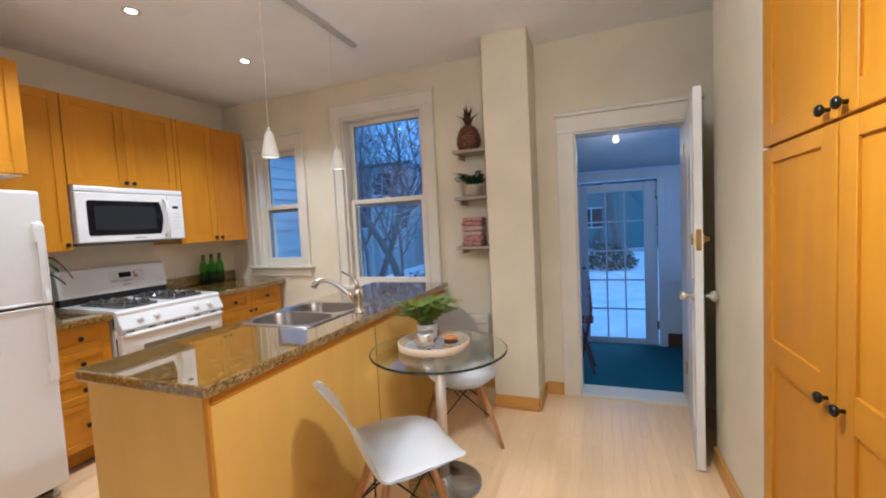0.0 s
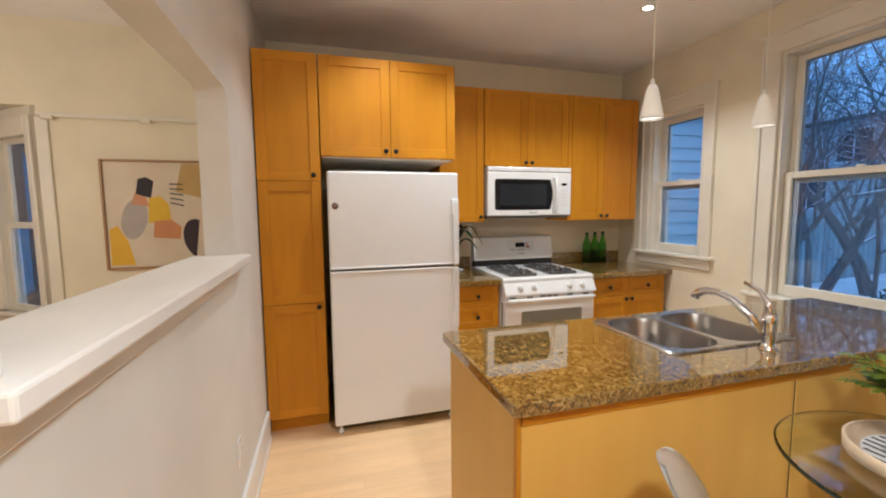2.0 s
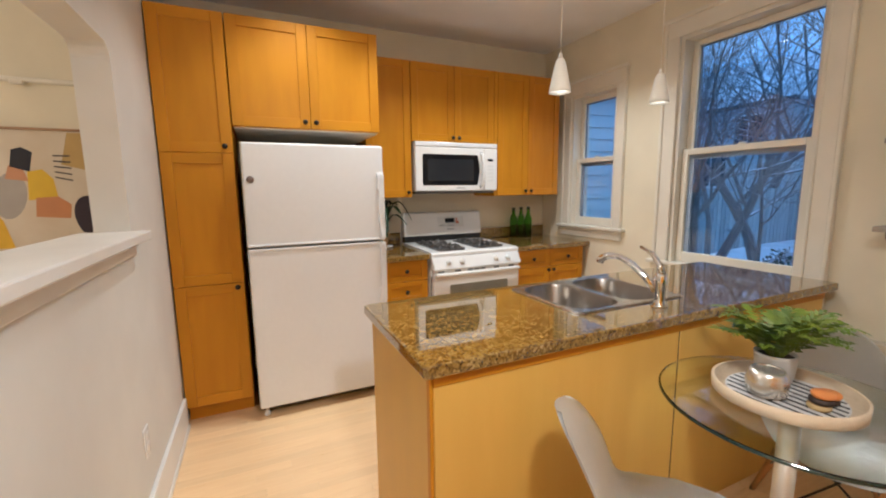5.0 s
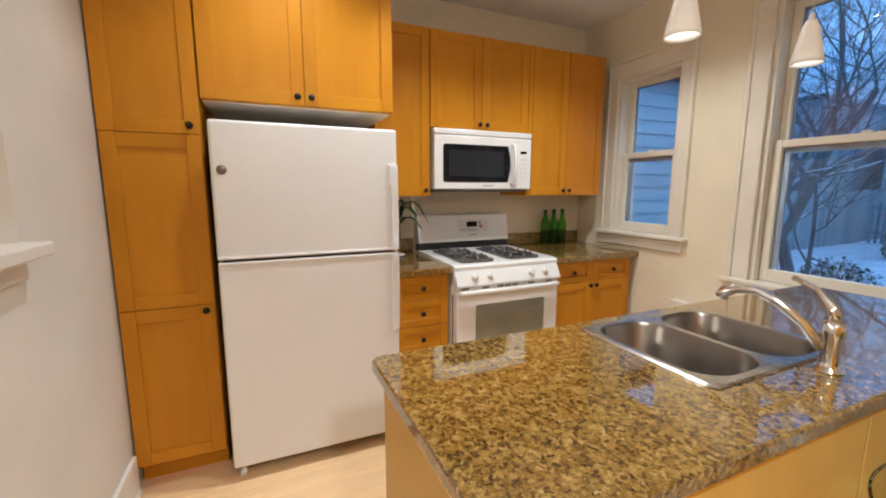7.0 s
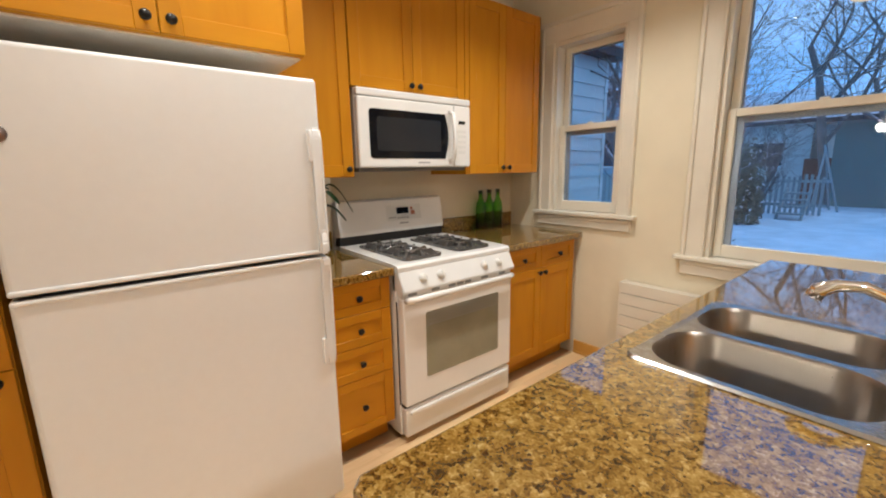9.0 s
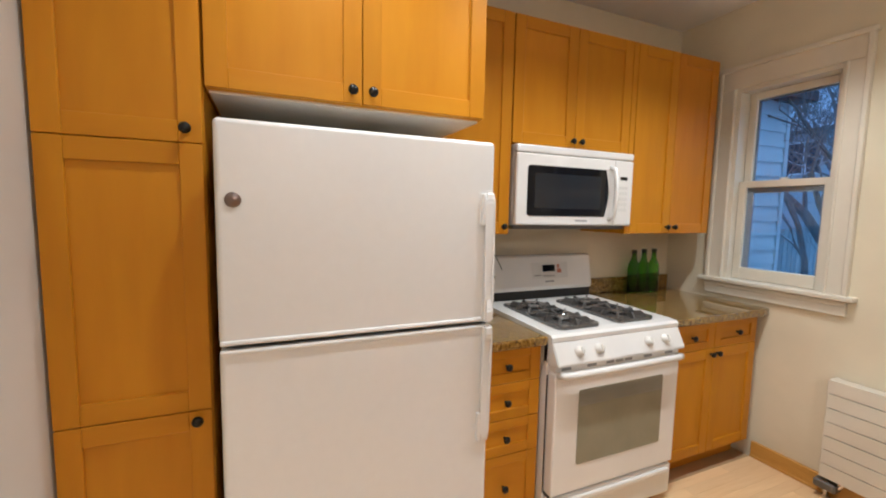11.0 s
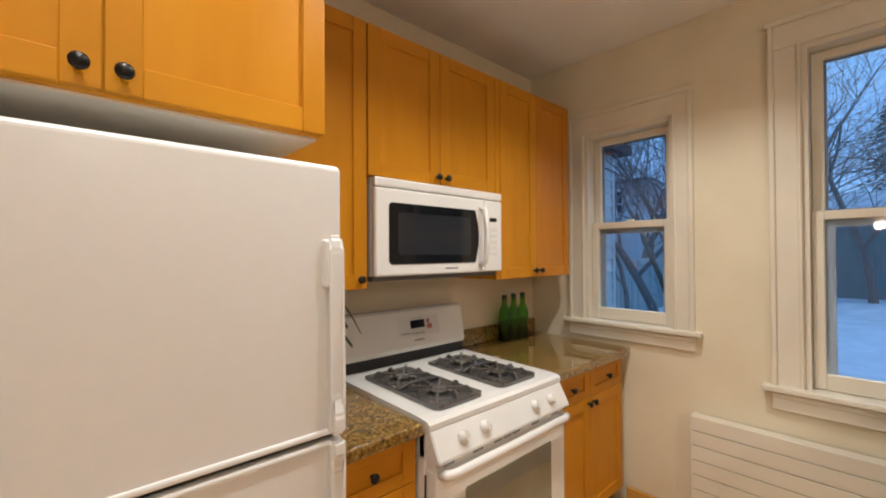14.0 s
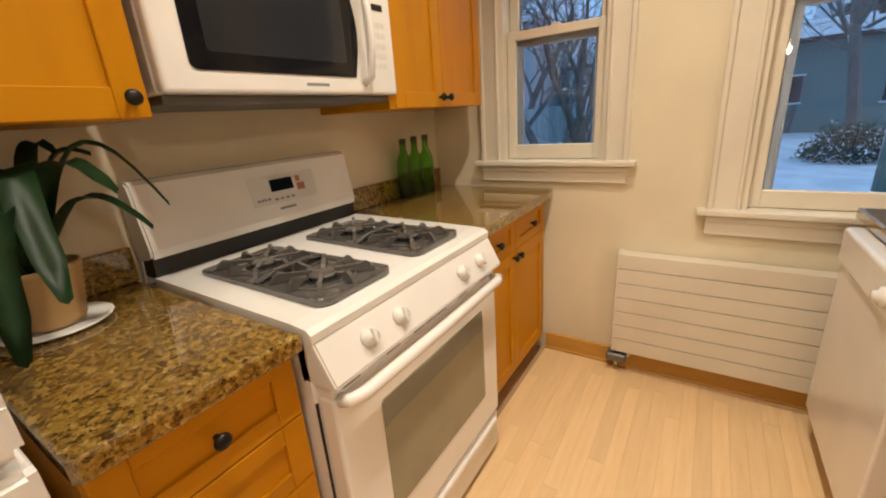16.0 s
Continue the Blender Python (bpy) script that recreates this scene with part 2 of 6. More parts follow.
PORCHWALL = material("porch_wall_paint", (0.62, 0.68, 0.76), 0.5, scale=3)


def boxb(bm, x0, x1, y0, y1, z0, z1, bevel=0.0, seg=1):
    x0, x1, y0, y1, z0, z1 = min(x0, x1), max(x0, x1), min(y0, y1), max(y0, y1), min(z0, z1), max(z0, z1)
    m = Matrix.LocRotScale(((x0 + x1) / 2, (y0 + y1) / 2, (z0 + z1) / 2), None, (x1 - x0, y1 - y0, z1 - z0))
    r = bmesh.ops.create_cube(bm, size=1.0, matrix=m)
    if bevel > 0:
        bevel = min(bevel, 0.45 * min(x1 - x0, y1 - y0, z1 - z0))
        es = list({e for v in r["verts"] for e in v.link_edges})
        bmesh.ops.bevel(bm, geom=es, offset=bevel, segments=seg, affect="EDGES", profile=0.5)
    return bm


def box(x0, x1, y0, y1, z0, z1, bevel=0.0, seg=1):
    return boxb(bmesh.new(), x0, x1, y0, y1, z0, z1, bevel, seg)


def lathe(bm, profile, at=(0, 0, 0), seg=24, axis="z"):
    rings = []
    for r, h in profile:
        ring = []
        for k in range(seg):
            a = 2 * math.pi * k / seg
            u, v = r * math.cos(a), r * math.sin(a)
            p = {"z": (u, v, h), "x": (h, u, v), "y": (v, h, u)}[axis]
            ring.append(bm.verts.new((at[0] + p[0], at[1] + p[1], at[2] + p[2])))
        rings.append(ring)
    for a, b in zip(rings, rings[1:]):
        for k in range(seg):
            j = (k + 1) % seg
            bm.faces.new((a[k], a[j], b[j], b[k]))
    if profile[0][0] > 1e-4:
        bm.faces.new(rings[0][::-1])
    if profile[-1][0] > 1e-4:
        bm.faces.new(rings[-1])
    for f in bm.faces:
        f.smooth = True
    return bm


def tube(bm, pts, radii, seg=8, caps=True):
    pts = [Vector(p) for p in pts]
    if not isinstance(radii, (list, tuple)):
        radii = [radii] * len(pts)
    rings, side = [], None
    for i, p in enumerate(pts):
        d = (pts[min(i + 1, len(pts) - 1)] - pts[max(i - 1, 0)]).normalized()
        if side is None:
            side = d.orthogonal().normalized()
        side = (side - d * side.dot(d)).normalized()
        up = d.cross(side)
        rings.append([bm.verts.new(p + radii[i] * (math.cos(2 * math.pi * k / seg) * side + math.sin(2 * math.pi * k / seg) * up)) for k in range(seg)])
    for a, b in zip(rings, rings[1:]):
        for k in range(seg):
            j = (k + 1) % seg
            f = bm.faces.new((a[k], a[j], b[j], b[k]))
            f.smooth = True
    if caps:
        bm.faces.new(rings[0][::-1])
        bm.faces.new(rings[-1])
    return bm


def prism(bm, poly, axis, a, b):
    """Extrudes a polygon of (u, v) along an axis: x: (y, z), y: (x, z), z: (x, y)."""
    def at(u, v, w):
        return {"x": (w, u, v), "y": (u, w, v), "z": (u, v, w)}[axis]
    lo = [bm.verts.new(at(u, v, a)) for u, v in poly]
    hi = [bm.verts.new(at(u, v, b)) for u, v in poly]
    n = len(poly)
    bm.faces.new(lo)
    bm.faces.new(hi[::-1])
    for k in range(n):
        bm.faces.new((lo[k], hi[k], hi[(k + 1) % n], lo[(k + 1) % n]))
    return bm


def arc(cx, cy, r, a0, a1, n):
    return [(cx + r * math.cos(radians(a0 + (a1 - a0) * k / n)), cy + r * math.sin(radians(a0 + (a1 - a0) * k / n))) for k in range(n + 1)]


def round_rect(x0, x1, y0, y1, r, n=5):
    return arc(x1 - r, y1 - r, r, 0, 90, n) + arc(x0 + r, y1 - r, r, 90, 180, n) + arc(x0 + r, y0 + r, r, 180, 270, n) + arc(x1 - r, y0 + r, r, 270, 360, n)


def base_of(ob):
    p = Vector((0, 0, 0))
    while ob:
        p += ob.location
        ob = ob.parent
    return p


def part(name, bm, mat, parent=None, label="", smooth=False):
    """Links a bmesh, built in the place's own metres, as one mesh under its thing or part."""
    bmesh.ops.recalc_face_normals(bm, faces=bm.faces)
    if parent:
        bmesh.ops.translate(bm, verts=bm.verts, vec=-base_of(parent))
    me = bpy.data.meshes.new(name)
    bm.to_mesh(me)
    bm.free()
    me.materials.append(mat)
    if smooth:
        me.polygons.foreach_set("use_smooth", [True] * len(me.polygons))
    ob = new(name, me)
    if parent:
        ob.parent = parent
    if label:
        ob["label"] = label
    return ob


def thing(name, at, label, category, group=""):
    ob = new(name)
    ob.location = at
    ob.empty_display_size = 0.1
    return tagged(ob, label, category, group)


def structure(name, bm, mat, label="", category=""):
    return tagged(part(name, bm, mat), label, category, "", "structure")


# ---- the structure ----
XW, YN, XE, YS, H = -3.62, 3.27, 0.60, 0.075, 2.70   # west wall, window wall, east wall, half wall face, ceiling

# floor under the boards
structure("floor", box(XW - 0.15, 1.0, -4.2, YN + 0.02, -0.12, -0.012), GAP, "pale maple strip floor through kitchen and dining room", "floor")
ceil_bm = box(XW - 0.15, 1.2, -4.2, YN + 0.2, H, H + 0.15)
structure("ceiling", ceil_bm, CEIL, "plain white painted plaster ceiling", "ceiling")


def wall_with_holes(name, axis, a, b, lo, hi, z0, z1, holes, mat, label):
    """A wall between planes a and b, from lo to hi, with holes (u0, u1, z0, z1) cut through."""
    bm = bmesh.new()
    us = sorted({lo, hi, *[u for h in holes for u in h[:2]]})
    for u0, u1 in zip(us, us[1:]):
        zz = z0
        for h in sorted([h for h in holes if h[0] <= u0 + 1e-6 and h[1] >= u1 - 1e-6], key=lambda q: q[2]):
            if h[2] > zz:
                (boxb(bm, u0, u1, a, b, zz, h[2]) if axis == "y" else boxb(bm, a, b, u0, u1, zz, h[2]))
            zz = h[3]
        if zz < z1:
            (boxb(bm, u0, u1, a, b, zz, z1) if axis == "y" else boxb(bm, a, b, u0, u1, zz, z1))
    bmesh.ops.remove_doubles(bm, verts=bm.verts, dist=1e-5)
    return structure(name, bm, mat, label, "wall")


SW = (-3.215, -2.695, 1.045, 2.210)    # small window's opening in the wall
BW = (-2.165, -1.355, 0.845, 2.395)    # big window's opening
DR = (-0.132, 0.605, 0.0, 2.01)        # doorway to the porch
wall_n = wall_with_holes("wall_north", "y", YN, YN + 0.20, XW - 0.15, 1.2, -0.12, H, [SW, BW, DR], WALL, "cream painted wall with two windows and a porch doorway")
wall_w = wall_with_holes("wall_west", "x", XW - 0.15, XW, -1.36, YN, -0.12, H, [], WALL, "cream painted plaster wall behind the cabinets")
wall_e = structure("wall_east", box(XE, XE + 0.12, -4.2, 2.56, -0.12, H), WALL, "cream painted wall beside the pantry doors", "wall")
structure("wall_alcove", box(0.98, 1.10, 2.56, YN, -0.12, H), WALL, "cream wall of the recess behind the open door", "wall")
structure("wall_alcove_return", box(XE + 0.12, 0.98, 2.44, 2.56, -0.12, H), WALL, "cream return wall of the door recess", "wall")
structure("chimney_breast", box(-0.730, -0.405, 2.935, YN, -0.0, H, 0.004), WALL, "cream boxed chimney column between shelves and doorway", "wall")

# half wall with the rounded pass-through
PX0, PX1, PZ0, PZ1 = -2.19, -0.772, 1.215, 1.945
bm = bmesh.new()
boxb(bm, XW, PX0, -0.045, YS, -0.10, H)
boxb(bm, PX1, -0.40, -0.045, YS, -0.10, H)
boxb(bm, PX0, PX1, -0.045, YS, -0.10, PZ0 - 0.02)
prism(bm, [(PX1, H), (PX1, PZ1), (PX0 + 0.06, PZ1)] + arc(PX0 + 0.06, PZ1 - 0.06, 0.06, 90, 180, 6) + [(PX0, H)], "y", -0.045, YS)
structure("wall_south", bm, WALL_WHITE, "cream half wall with a pass-through opening", "wall")
structure("wall_hall", box(0.50, XE, -0.045, YS, -0.10, H), WALL, "cream wall end beside the passage", "wall")

bm = box(PX0 - 0.02, -0.728, -0.10, 0.140, PZ0 - 0.02, PZ0 + 0.018, 0.006, 2)
structure("sill_ledge", bm, WHITE_TRIM, "white painted ledge of the pass-through", "ledge")
structure("ledge_apron", box(PX0 + 0.01, -0.735, YS, 0.090, PZ0 - 0.080, PZ0 - 0.02, 0.004), WHITE_TRIM, "white moulding under the pass-through ledge", "trim")
structure("jamb_post", box(PX1 - 0.012, PX1 + 0.018, YS, 0.100, PZ0 + 0.018, H, 0.004), WHITE_TRIM, "white upright trim at the pass-through", "trim")

# dining room and hall that close the place
structure("wall_dining_south", box(XW - 0.15, 1.2, -4.3, -4.2, -0.12, H), WALL, "cream dining room wall", "wall")
structure("wall_dining_west", box(XW - 0.15, XW, -4.2, -3.02, -0.12, H), WALL, "cream dining room wall beyond the bay", "wall")
structure("bay_soffit", box(XW - 0.15, XW, -3.02, -1.36, 2.14, H), WALL, "cream plaster over the bay window", "wall")


def skirting(name, pts, h, mat, label, th=0.018):
    for (x0, y0), (x1, y1), (nx, ny) in pts:
        bm = bmesh.new()
        if abs(x1 - x0) > abs(y1 - y0):
            boxb(bm, x0, x1, y0, y0 + ny * th, 0, h, 0.003)
            boxb(bm, x0, x1, y0, y0 + ny * (th + 0.006), 0, h * 0.16, 0.003)
        else:
            boxb(bm, x0, x0 + nx * th, y0, y1, 0, h, 0.003)
        tagged(part(name, bm, mat), label, "baseboard", "", "structure")


skirting("baseboard", [((-2.96, YN), (-0.740, YN), (0, -1)), ((-0.730, 2.935), (-0.405, 2.935), (0, -1)), ((-0.405, 2.93), (-0.405, 3.25), (1, 0)), ((-0.385, YN), (-0.258, YN), (0, -1)), ((XE, 1.82), (XE, 2.555), (-1, 0))], 0.095, BASEWOOD, "varnished wooden baseboard along the wall")
skirting("baseboard", [((-2.84, YS), (-0.42, YS), (0, 1))], 0.19, WHITE_TRIM, "tall white painted baseboard on the half wall")


def window(name, hole, cas, head, glass_y, apron, label):
    """A double-hung window with casing, stool, apron, two sashes and panes."""
    x0, x1, z0, z1 = hole
    w = thing(name, ((x0 + x1) / 2, YN, z0), label, "window")
    w["kind"] = "structure"
    y = YN
    for nm, a, b in (("casing", x0 - cas, x0), ("casing", x1, x1 + cas)):
        bm = box(a, b, y - 0.018, y, z0, z1, 0.003)
        boxb(bm, (a if nm and a < x0 else b - 0.022), (a + 0.022 if a < x0 else b), y - 0.032, y - 0.016, z0, z1 + head, 0.004)
        boxb(bm, (b - 0.014 if a < x0 else a), (b if a < x0 else a + 0.014), y - 0.025, y - 0.016, z0, z1, 0.003)
        part(nm, bm, TRIM, w)
    bm = box(x0 - cas, x1 + cas, y - 0.019, y, z1, z1 + head, 0.003)
    boxb(bm, x0 - cas - 0.012, x1 + cas + 0.012, y - 0.036, y, z1 + head - 0.022, z1 + head + 0.004, 0.004)
    part("head_casing", bm, TRIM, w)
    part("window_sill", box(x0 - cas - 0.035, x1 + cas + 0.035, y - 0.05, y + 0.10, z0 - 0.022, z0 + 0.004, 0.006, 2), TRIM, w)
    bm = box(x0 - cas, x1 + cas, y - 0.020, y, z0 - 0.026 - apron, z0 - 0.026, 0.004)
    boxb(bm, x0 - cas, x1 + cas, y - 0.030, y - 0.01, z0 - 0.05, z0 - 0.026, 0.004)
    part("apron", bm, TRIM, w)
    bm = box(x0, x0 + 0.022, y, y + 0.19, z0, z1, 0.0)
    boxb(bm, x1 - 0.022, x1, y, y + 0.19, z0, z1)
    boxb(bm, x0 + 0.022, x1 - 0.022, y, y + 0.19, z1 - 0.022, z1)
    boxb(bm, x0 + 0.022, x1 - 0.022, y + 0.10, y + 0.20, z0, z0 + 0.012)
    part("jamb", bm, TRIM, w)
    a, b, mid = x0 + 0.024, x1 - 0.024, (z0 + z1) / 2 + 0.005
    for nm, yy, za, zb in (("lower_sash", y + 0.045, z0 + 0.006, mid + 0.02), ("upper_sash", y + 0.085, mid - 0.02, z1 - 0.024)):
        st = 0.042
        bot = 0.070 if nm == "lower_sash" else 0.04
        bm = box(a, a + st, yy, yy + 0.036, za, zb, 0.003)
        boxb(bm, b - st, b, yy, yy + 0.036, za, zb, 0.003)
        boxb(bm, a + st, b - st, yy, yy + 0.036, za, za + bot, 0.003)
        boxb(bm, a + st, b - st, yy, yy + 0.036, zb - 0.04, zb, 0.003)
        s = part(nm, bm, TRIM, w)
        g = part("pane", box(a + st - 0.005, b - st + 0.005, yy + 0.016, yy + 0.020, za + bot - 0.005, zb - 0.035), PANE, s)
        g.visible_shadow = False
        low = nm == "lower_sash"
        bw, bt = (0.034, 0.032) if low else (0.010, 0.010)
        bm = box(a + st, a + st + bw, yy + 0.024, yy + 0.034, za + bot, zb - 0.04)
        boxb(bm, b - st - 0.4 * bw, b - st, yy + 0.024, yy + 0.034, za + bot, zb - 0.04)
        boxb(bm, a + st + bw, b - st - 0.4 * bw, yy + 0.024, yy + 0.034, zb - 0.04 - bt, zb - 0.04)
        boxb(bm, a + st, a + st + 0.006, yy + 0.0205, yy + 0.0238, za + bot, zb - 0.04)
        part("glazing_bead", bm, material("grey_bead", (0.19, 0.22, 0.27), 0.5) if "grey_bead" not in bpy.data.materials else bpy.data.materials["grey_bead"], s)
    part("sash_lock", box((a + b) / 2 - 0.02, (a + b) / 2 + 0.02, y + 0.05, y + 0.075, mid + 0.02, mid + 0.032, 0.004), TRIM, w)
    return w


window("window_1", SW, 0.100, 0.130, 0.06, 0.075, "small white double-hung window over the counter")
window("window_2", BW, 0.115, 0.130, 0.06, 0.08, "tall white double-hung window over the radiator")

# doorway to the porch
dw = thing("door_frame", (0.225, YN, 0), "white painted casing of the porch doorway", "door frame")
dw["kind"] = "structure"
part("casing", box(DR[0] - 0.125, DR[0], YN - 0.022, YN, 0, DR[3], 0.004), TRIM, dw)
part("casing", box(DR[1], DR[1] + 0.09, YN - 0.022, YN, 0, DR[3], 0.004), TRIM, dw)
bm = box(DR[0] - 0.125, DR[1] + 0.09, YN - 0.023, YN, DR[3], DR[3] + 0.12, 0.004)
boxb(bm, DR[0] - 0.14, DR[1] + 0.10, YN - 0.04, YN, DR[3] + 0.12, DR[3] + 0.15, 0.005)
part("head_casing", bm, TRIM, dw)
part("threshold", box(DR[0], DR[1], YN - 0.01, YN + 0.21, -0.012, 0.016, 0.006), TRIM, dw)
bm = box(DR[0], DR[0] + 0.012, YN, YN + 0.2, 0.016, DR[3])
boxb(bm, DR[1] - 0.012, DR[1], YN, YN + 0.2, 0.016, DR[3])
boxb(bm, DR[0] + 0.012, DR[1] - 0.012, YN, YN + 0.2, DR[3] - 0.012, DR[3])
part("jamb", bm, TRIM, dw)


def shaker(parent, xf, s, y0, y1, z0, z1, knob=None, name="door", stile=0.058, rail=0.058, th=0.020, label="", wood=None):
    """A shaker door or drawer front whose face lies at xf and looks along s (+1 east, -1 west)."""
    g = 0.0015
    y0, y1, z0, z1 = y0 + g, y1 - g, z0 + g, z1 - g
    xb = xf - s * th
    mat = wood or (MAPLE if name == "door" else MAPLE_H)
    d = part(name, box(xb + s * 0.002, xf - s * 0.009, y0 + 0.004, y1 - 0.004, z0 + 0.004, z1 - 0.004), mat, parent, label)
    part("stile", box(xb, xf, y0, y0 + stile, z0, z1, 0.002), mat, d)
    part("stile", box(xb, xf, y1 - stile, y1, z0, z1, 0.002), mat, d)
    part("rail", box(xb, xf - s * 0.0005, y0 + stile, y1 - stile, z0, z0 + rail, 0.002), wood or MAPLE_H, d)
    part("rail", box(xb, xf - s * 0.0005, y0 + stile, y1 - stile, z1 - rail, z1, 0.002), wood or MAPLE_H, d)
    if knob:
        bm = bmesh.new()
        prof = [(0.006, 0), (0.0055, 0.010), (0.011, 0.014), (0.0155, 0.020), (0.0155, 0.024), (0.011, 0.029), (0.0, 0.030)]
        lathe(bm, [(r, s * h) for r, h in prof], (xf, knob[0], knob[1]), 16, "x")
        part("knob", bm, BLACK, d, "round black metal knob")
    return d


def carcass(name, x0, x1, y0, y1, z0, z1, label, kick=False, s=1, category="cabinet"):
    """A cabinet box; s tells which way its front looks."""
    c = thing(name, ((x0 + x1) / 2, (y0 + y1) / 2, 0 if kick else z0), label, category)
    if kick:
        xf = max(x0, x1) if s > 0 else min(x0, x1)
        xb = min(x0, x1) if s > 0 else max(x0, x1)
        part("body", box(x0, x1, y0, y1, 0.10, z1, 0.002), MAPLE, c)
        part("toe_kick", box(xb, xf - s * 0.06, y0 + 0.003, y1 - 0.003, 0, 0.10), MAPLE_H, c)
    else:
        part("body", box(x0, x1, y0, y1, z0, z1, 0.002), MAPLE, c)
    return c


WB = XW + 0.002
# tall cupboard beside the refrigerator
c = carcass("tall_cabinet", WB, -2.882, 0.082, 0.447, 0, 2.37, "tall honey maple cupboard with three shaker doors", True)
shaker(c, -2.86, 1, 0.082, 0.447, 1.607, 2.37, (0.407, 1.644))
shaker(c, -2.86, 1, 0.082, 0.447, 0.847, 1.607)
shaker(c, -2.86, 1, 0.082, 0.447, 0.11, 0.847, (0.411, 0.823))

# cabinet over the refrigerator
c = carcass("wall_cabinet", WB, -2.882, 0.452, 1.322, 1.763, 2.37, "deep honey maple wall cabinet over the refrigerator")
shaker(c, -2.86, 1, 0.452, 0.887, 1.763, 2.37, (0.854, 1.801))
shaker(c, -2.86, 1, 0.887, 1.322, 1.763, 2.37, (0.917, 1.801))
part("underside", box(WB + 0.02, -2.90, 0.46, 1.314, 1.757, 1.763), TRIM, c, "pale melamine underside")

# wall cabinets
c = carcass("wall_cabinet", WB, -3.282, 1.326, 1.690, 1.327, 2.37, "honey maple wall cabinet with one shaker door")
shaker(c, -3.26, 1, 1.326, 1.690, 1.327, 2.37, (1.655, 1.366))
c = carcass("wall_cabinet", WB, -3.282, 1.694, 2.448, 1.770, 2.37, "short honey maple wall cabinet over the microwave")
shaker(c, -3.26, 1, 1.694, 2.071, 1.770, 2.37, (2.050, 1.804))
shaker(c, -3.26, 1, 2.071, 2.448, 1.770, 2.37, (2.105, 1.804))
c = carcass("wall_cabinet", WB, -3.282, 2.488, 3.155, 1.327, 2.37, "honey maple wall cabinet with two shaker doors")
shaker(c, -3.26, 1, 2.488, 2.808, 1.327, 2.37, (2.778, 1.366))
shaker(c, -3.26, 1, 2.808, 3.155, 1.327, 2.37, (2.838, 1.366), label="redder maple door", wood=MAPLE_RED)
part("filler", box(WB, -3.262, 2.452, 2.486, 1.327, 2.37, 0.001), MAPLE, c)

# base cabinets
c = carcass("drawer_cabinet", WB, -2.985, 1.345, 1.690, 0, 0.868, "narrow honey maple base cabinet with four drawers", True)
zs = (0.868, 0.715, 0.555, 0.395, 0.11)
for a, b in zip(zs, zs[1:]):
    shaker(c, -2.963, 1, 1.345, 1.690, b, a, (1.518, (a + b) / 2), "drawer_front", 0.052, 0.042)
c = carcass("base_cabinet", WB, -2.985, 2.475, 3.215, 0, 0.868, "honey maple base cabinet with two drawers and two doors", True)
shaker(c, -2.963, 1, 2.475, 2.845, 0.715, 0.868, (2.66, 0.79), "drawer_front", 0.052, 0.042)
shaker(c, -2.963, 1, 2.845, 3.215, 0.715, 0.868, (3.03, 0.79), "drawer_front", 0.052, 0.042)
shaker(c, -2.963, 1, 2.475, 2.845, 0.11, 0.715, (2.818, 0.685))
shaker(c, -2.963, 1, 2.845, 3.215, 0.11, 0.715, (2.872, 0.685))


def worktop(name, poly, z0, z1, label, hole=None):
    """A slab with softened edges, with an optional hole (x0, x1, y0, y1)."""
    bm = bmesh.new()
    prism(bm, poly, "z", z0, z1)
    es = [e for e in bm.edges if abs(e.verts[0].co.z - e.verts[1].co.z) < 1e-6]
    bmesh.ops.bevel(bm, geom=es, offset=0.007, segments=3, affect="EDGES", profile=0.5)
    w = tagged(part(name, bm, GRANITE), label, "worktop")
    if hole:
        cut = part("cutter", box(*hole, z0 - 0.1, z1 + 0.1), GRANITE)
        mod = w.modifiers.new("hole", "BOOLEAN")
        mod.object, mod.operation, mod.solver = cut, "DIFFERENCE", "EXACT"
        dg = bpy.context.evaluated_depsgraph_get()
        me = bpy.data.meshes.new_from_object(w.evaluated_get(dg))
        w.modifiers.clear()
        w.data = me
        bpy.data.objects.remove(cut)
    return w


worktop("worktop", [(WB, 1.335), (-2.935, 1.335), (-2.925, 1.345), (-2.925, 1.692), (WB, 1.692)], 0.872, 0.912, "speckled gold and brown granite worktop beside the stove")
worktop("worktop", [(WB, 2.47), (-2.925, 2.47), (-2.925, 3.205), (-2.935, 3.262), (WB, 3.262)], 0.872, 0.912, "speckled gold and brown granite worktop under the small window")
for a, b in ((1.335, 1.692), (2.47, 3.262)):
    tagged(part("backsplash", box(WB, WB + 0.022, a, b, 0.913, 1.012, 0.003), GRANITE), "low granite upstand against the wall", "backsplash")

# refrigerator
fr = thing("refrigerator", (-3.15, 0.89, 0), "white top-freezer refrigerator with textured doors", "refrigerator")
part("body", box(-3.52, -2.815, 0.487, 1.293, 0.05, 1.648, 0.006, 2), APPL, fr)
part("grille", box(-2.86, -2.83, 0.50, 1.28, 0.015, 0.075, 0.004), DARK, fr)
for y in (0.52, 1.26):
    bm = bmesh.new()
    lathe(bm, [(0.018, 0), (0.018, 0.02), (0.010, 0.022), (0.010, 0.06)], (-2.80, y, 0), 12)
    part("foot", bm, APPL, fr)
part("gasket", box(-2.815, -2.800, 0.497, 1.283, 0.08, 1.645), material("grey_gasket", (0.16, 0.155, 0.15), 0.6), fr)
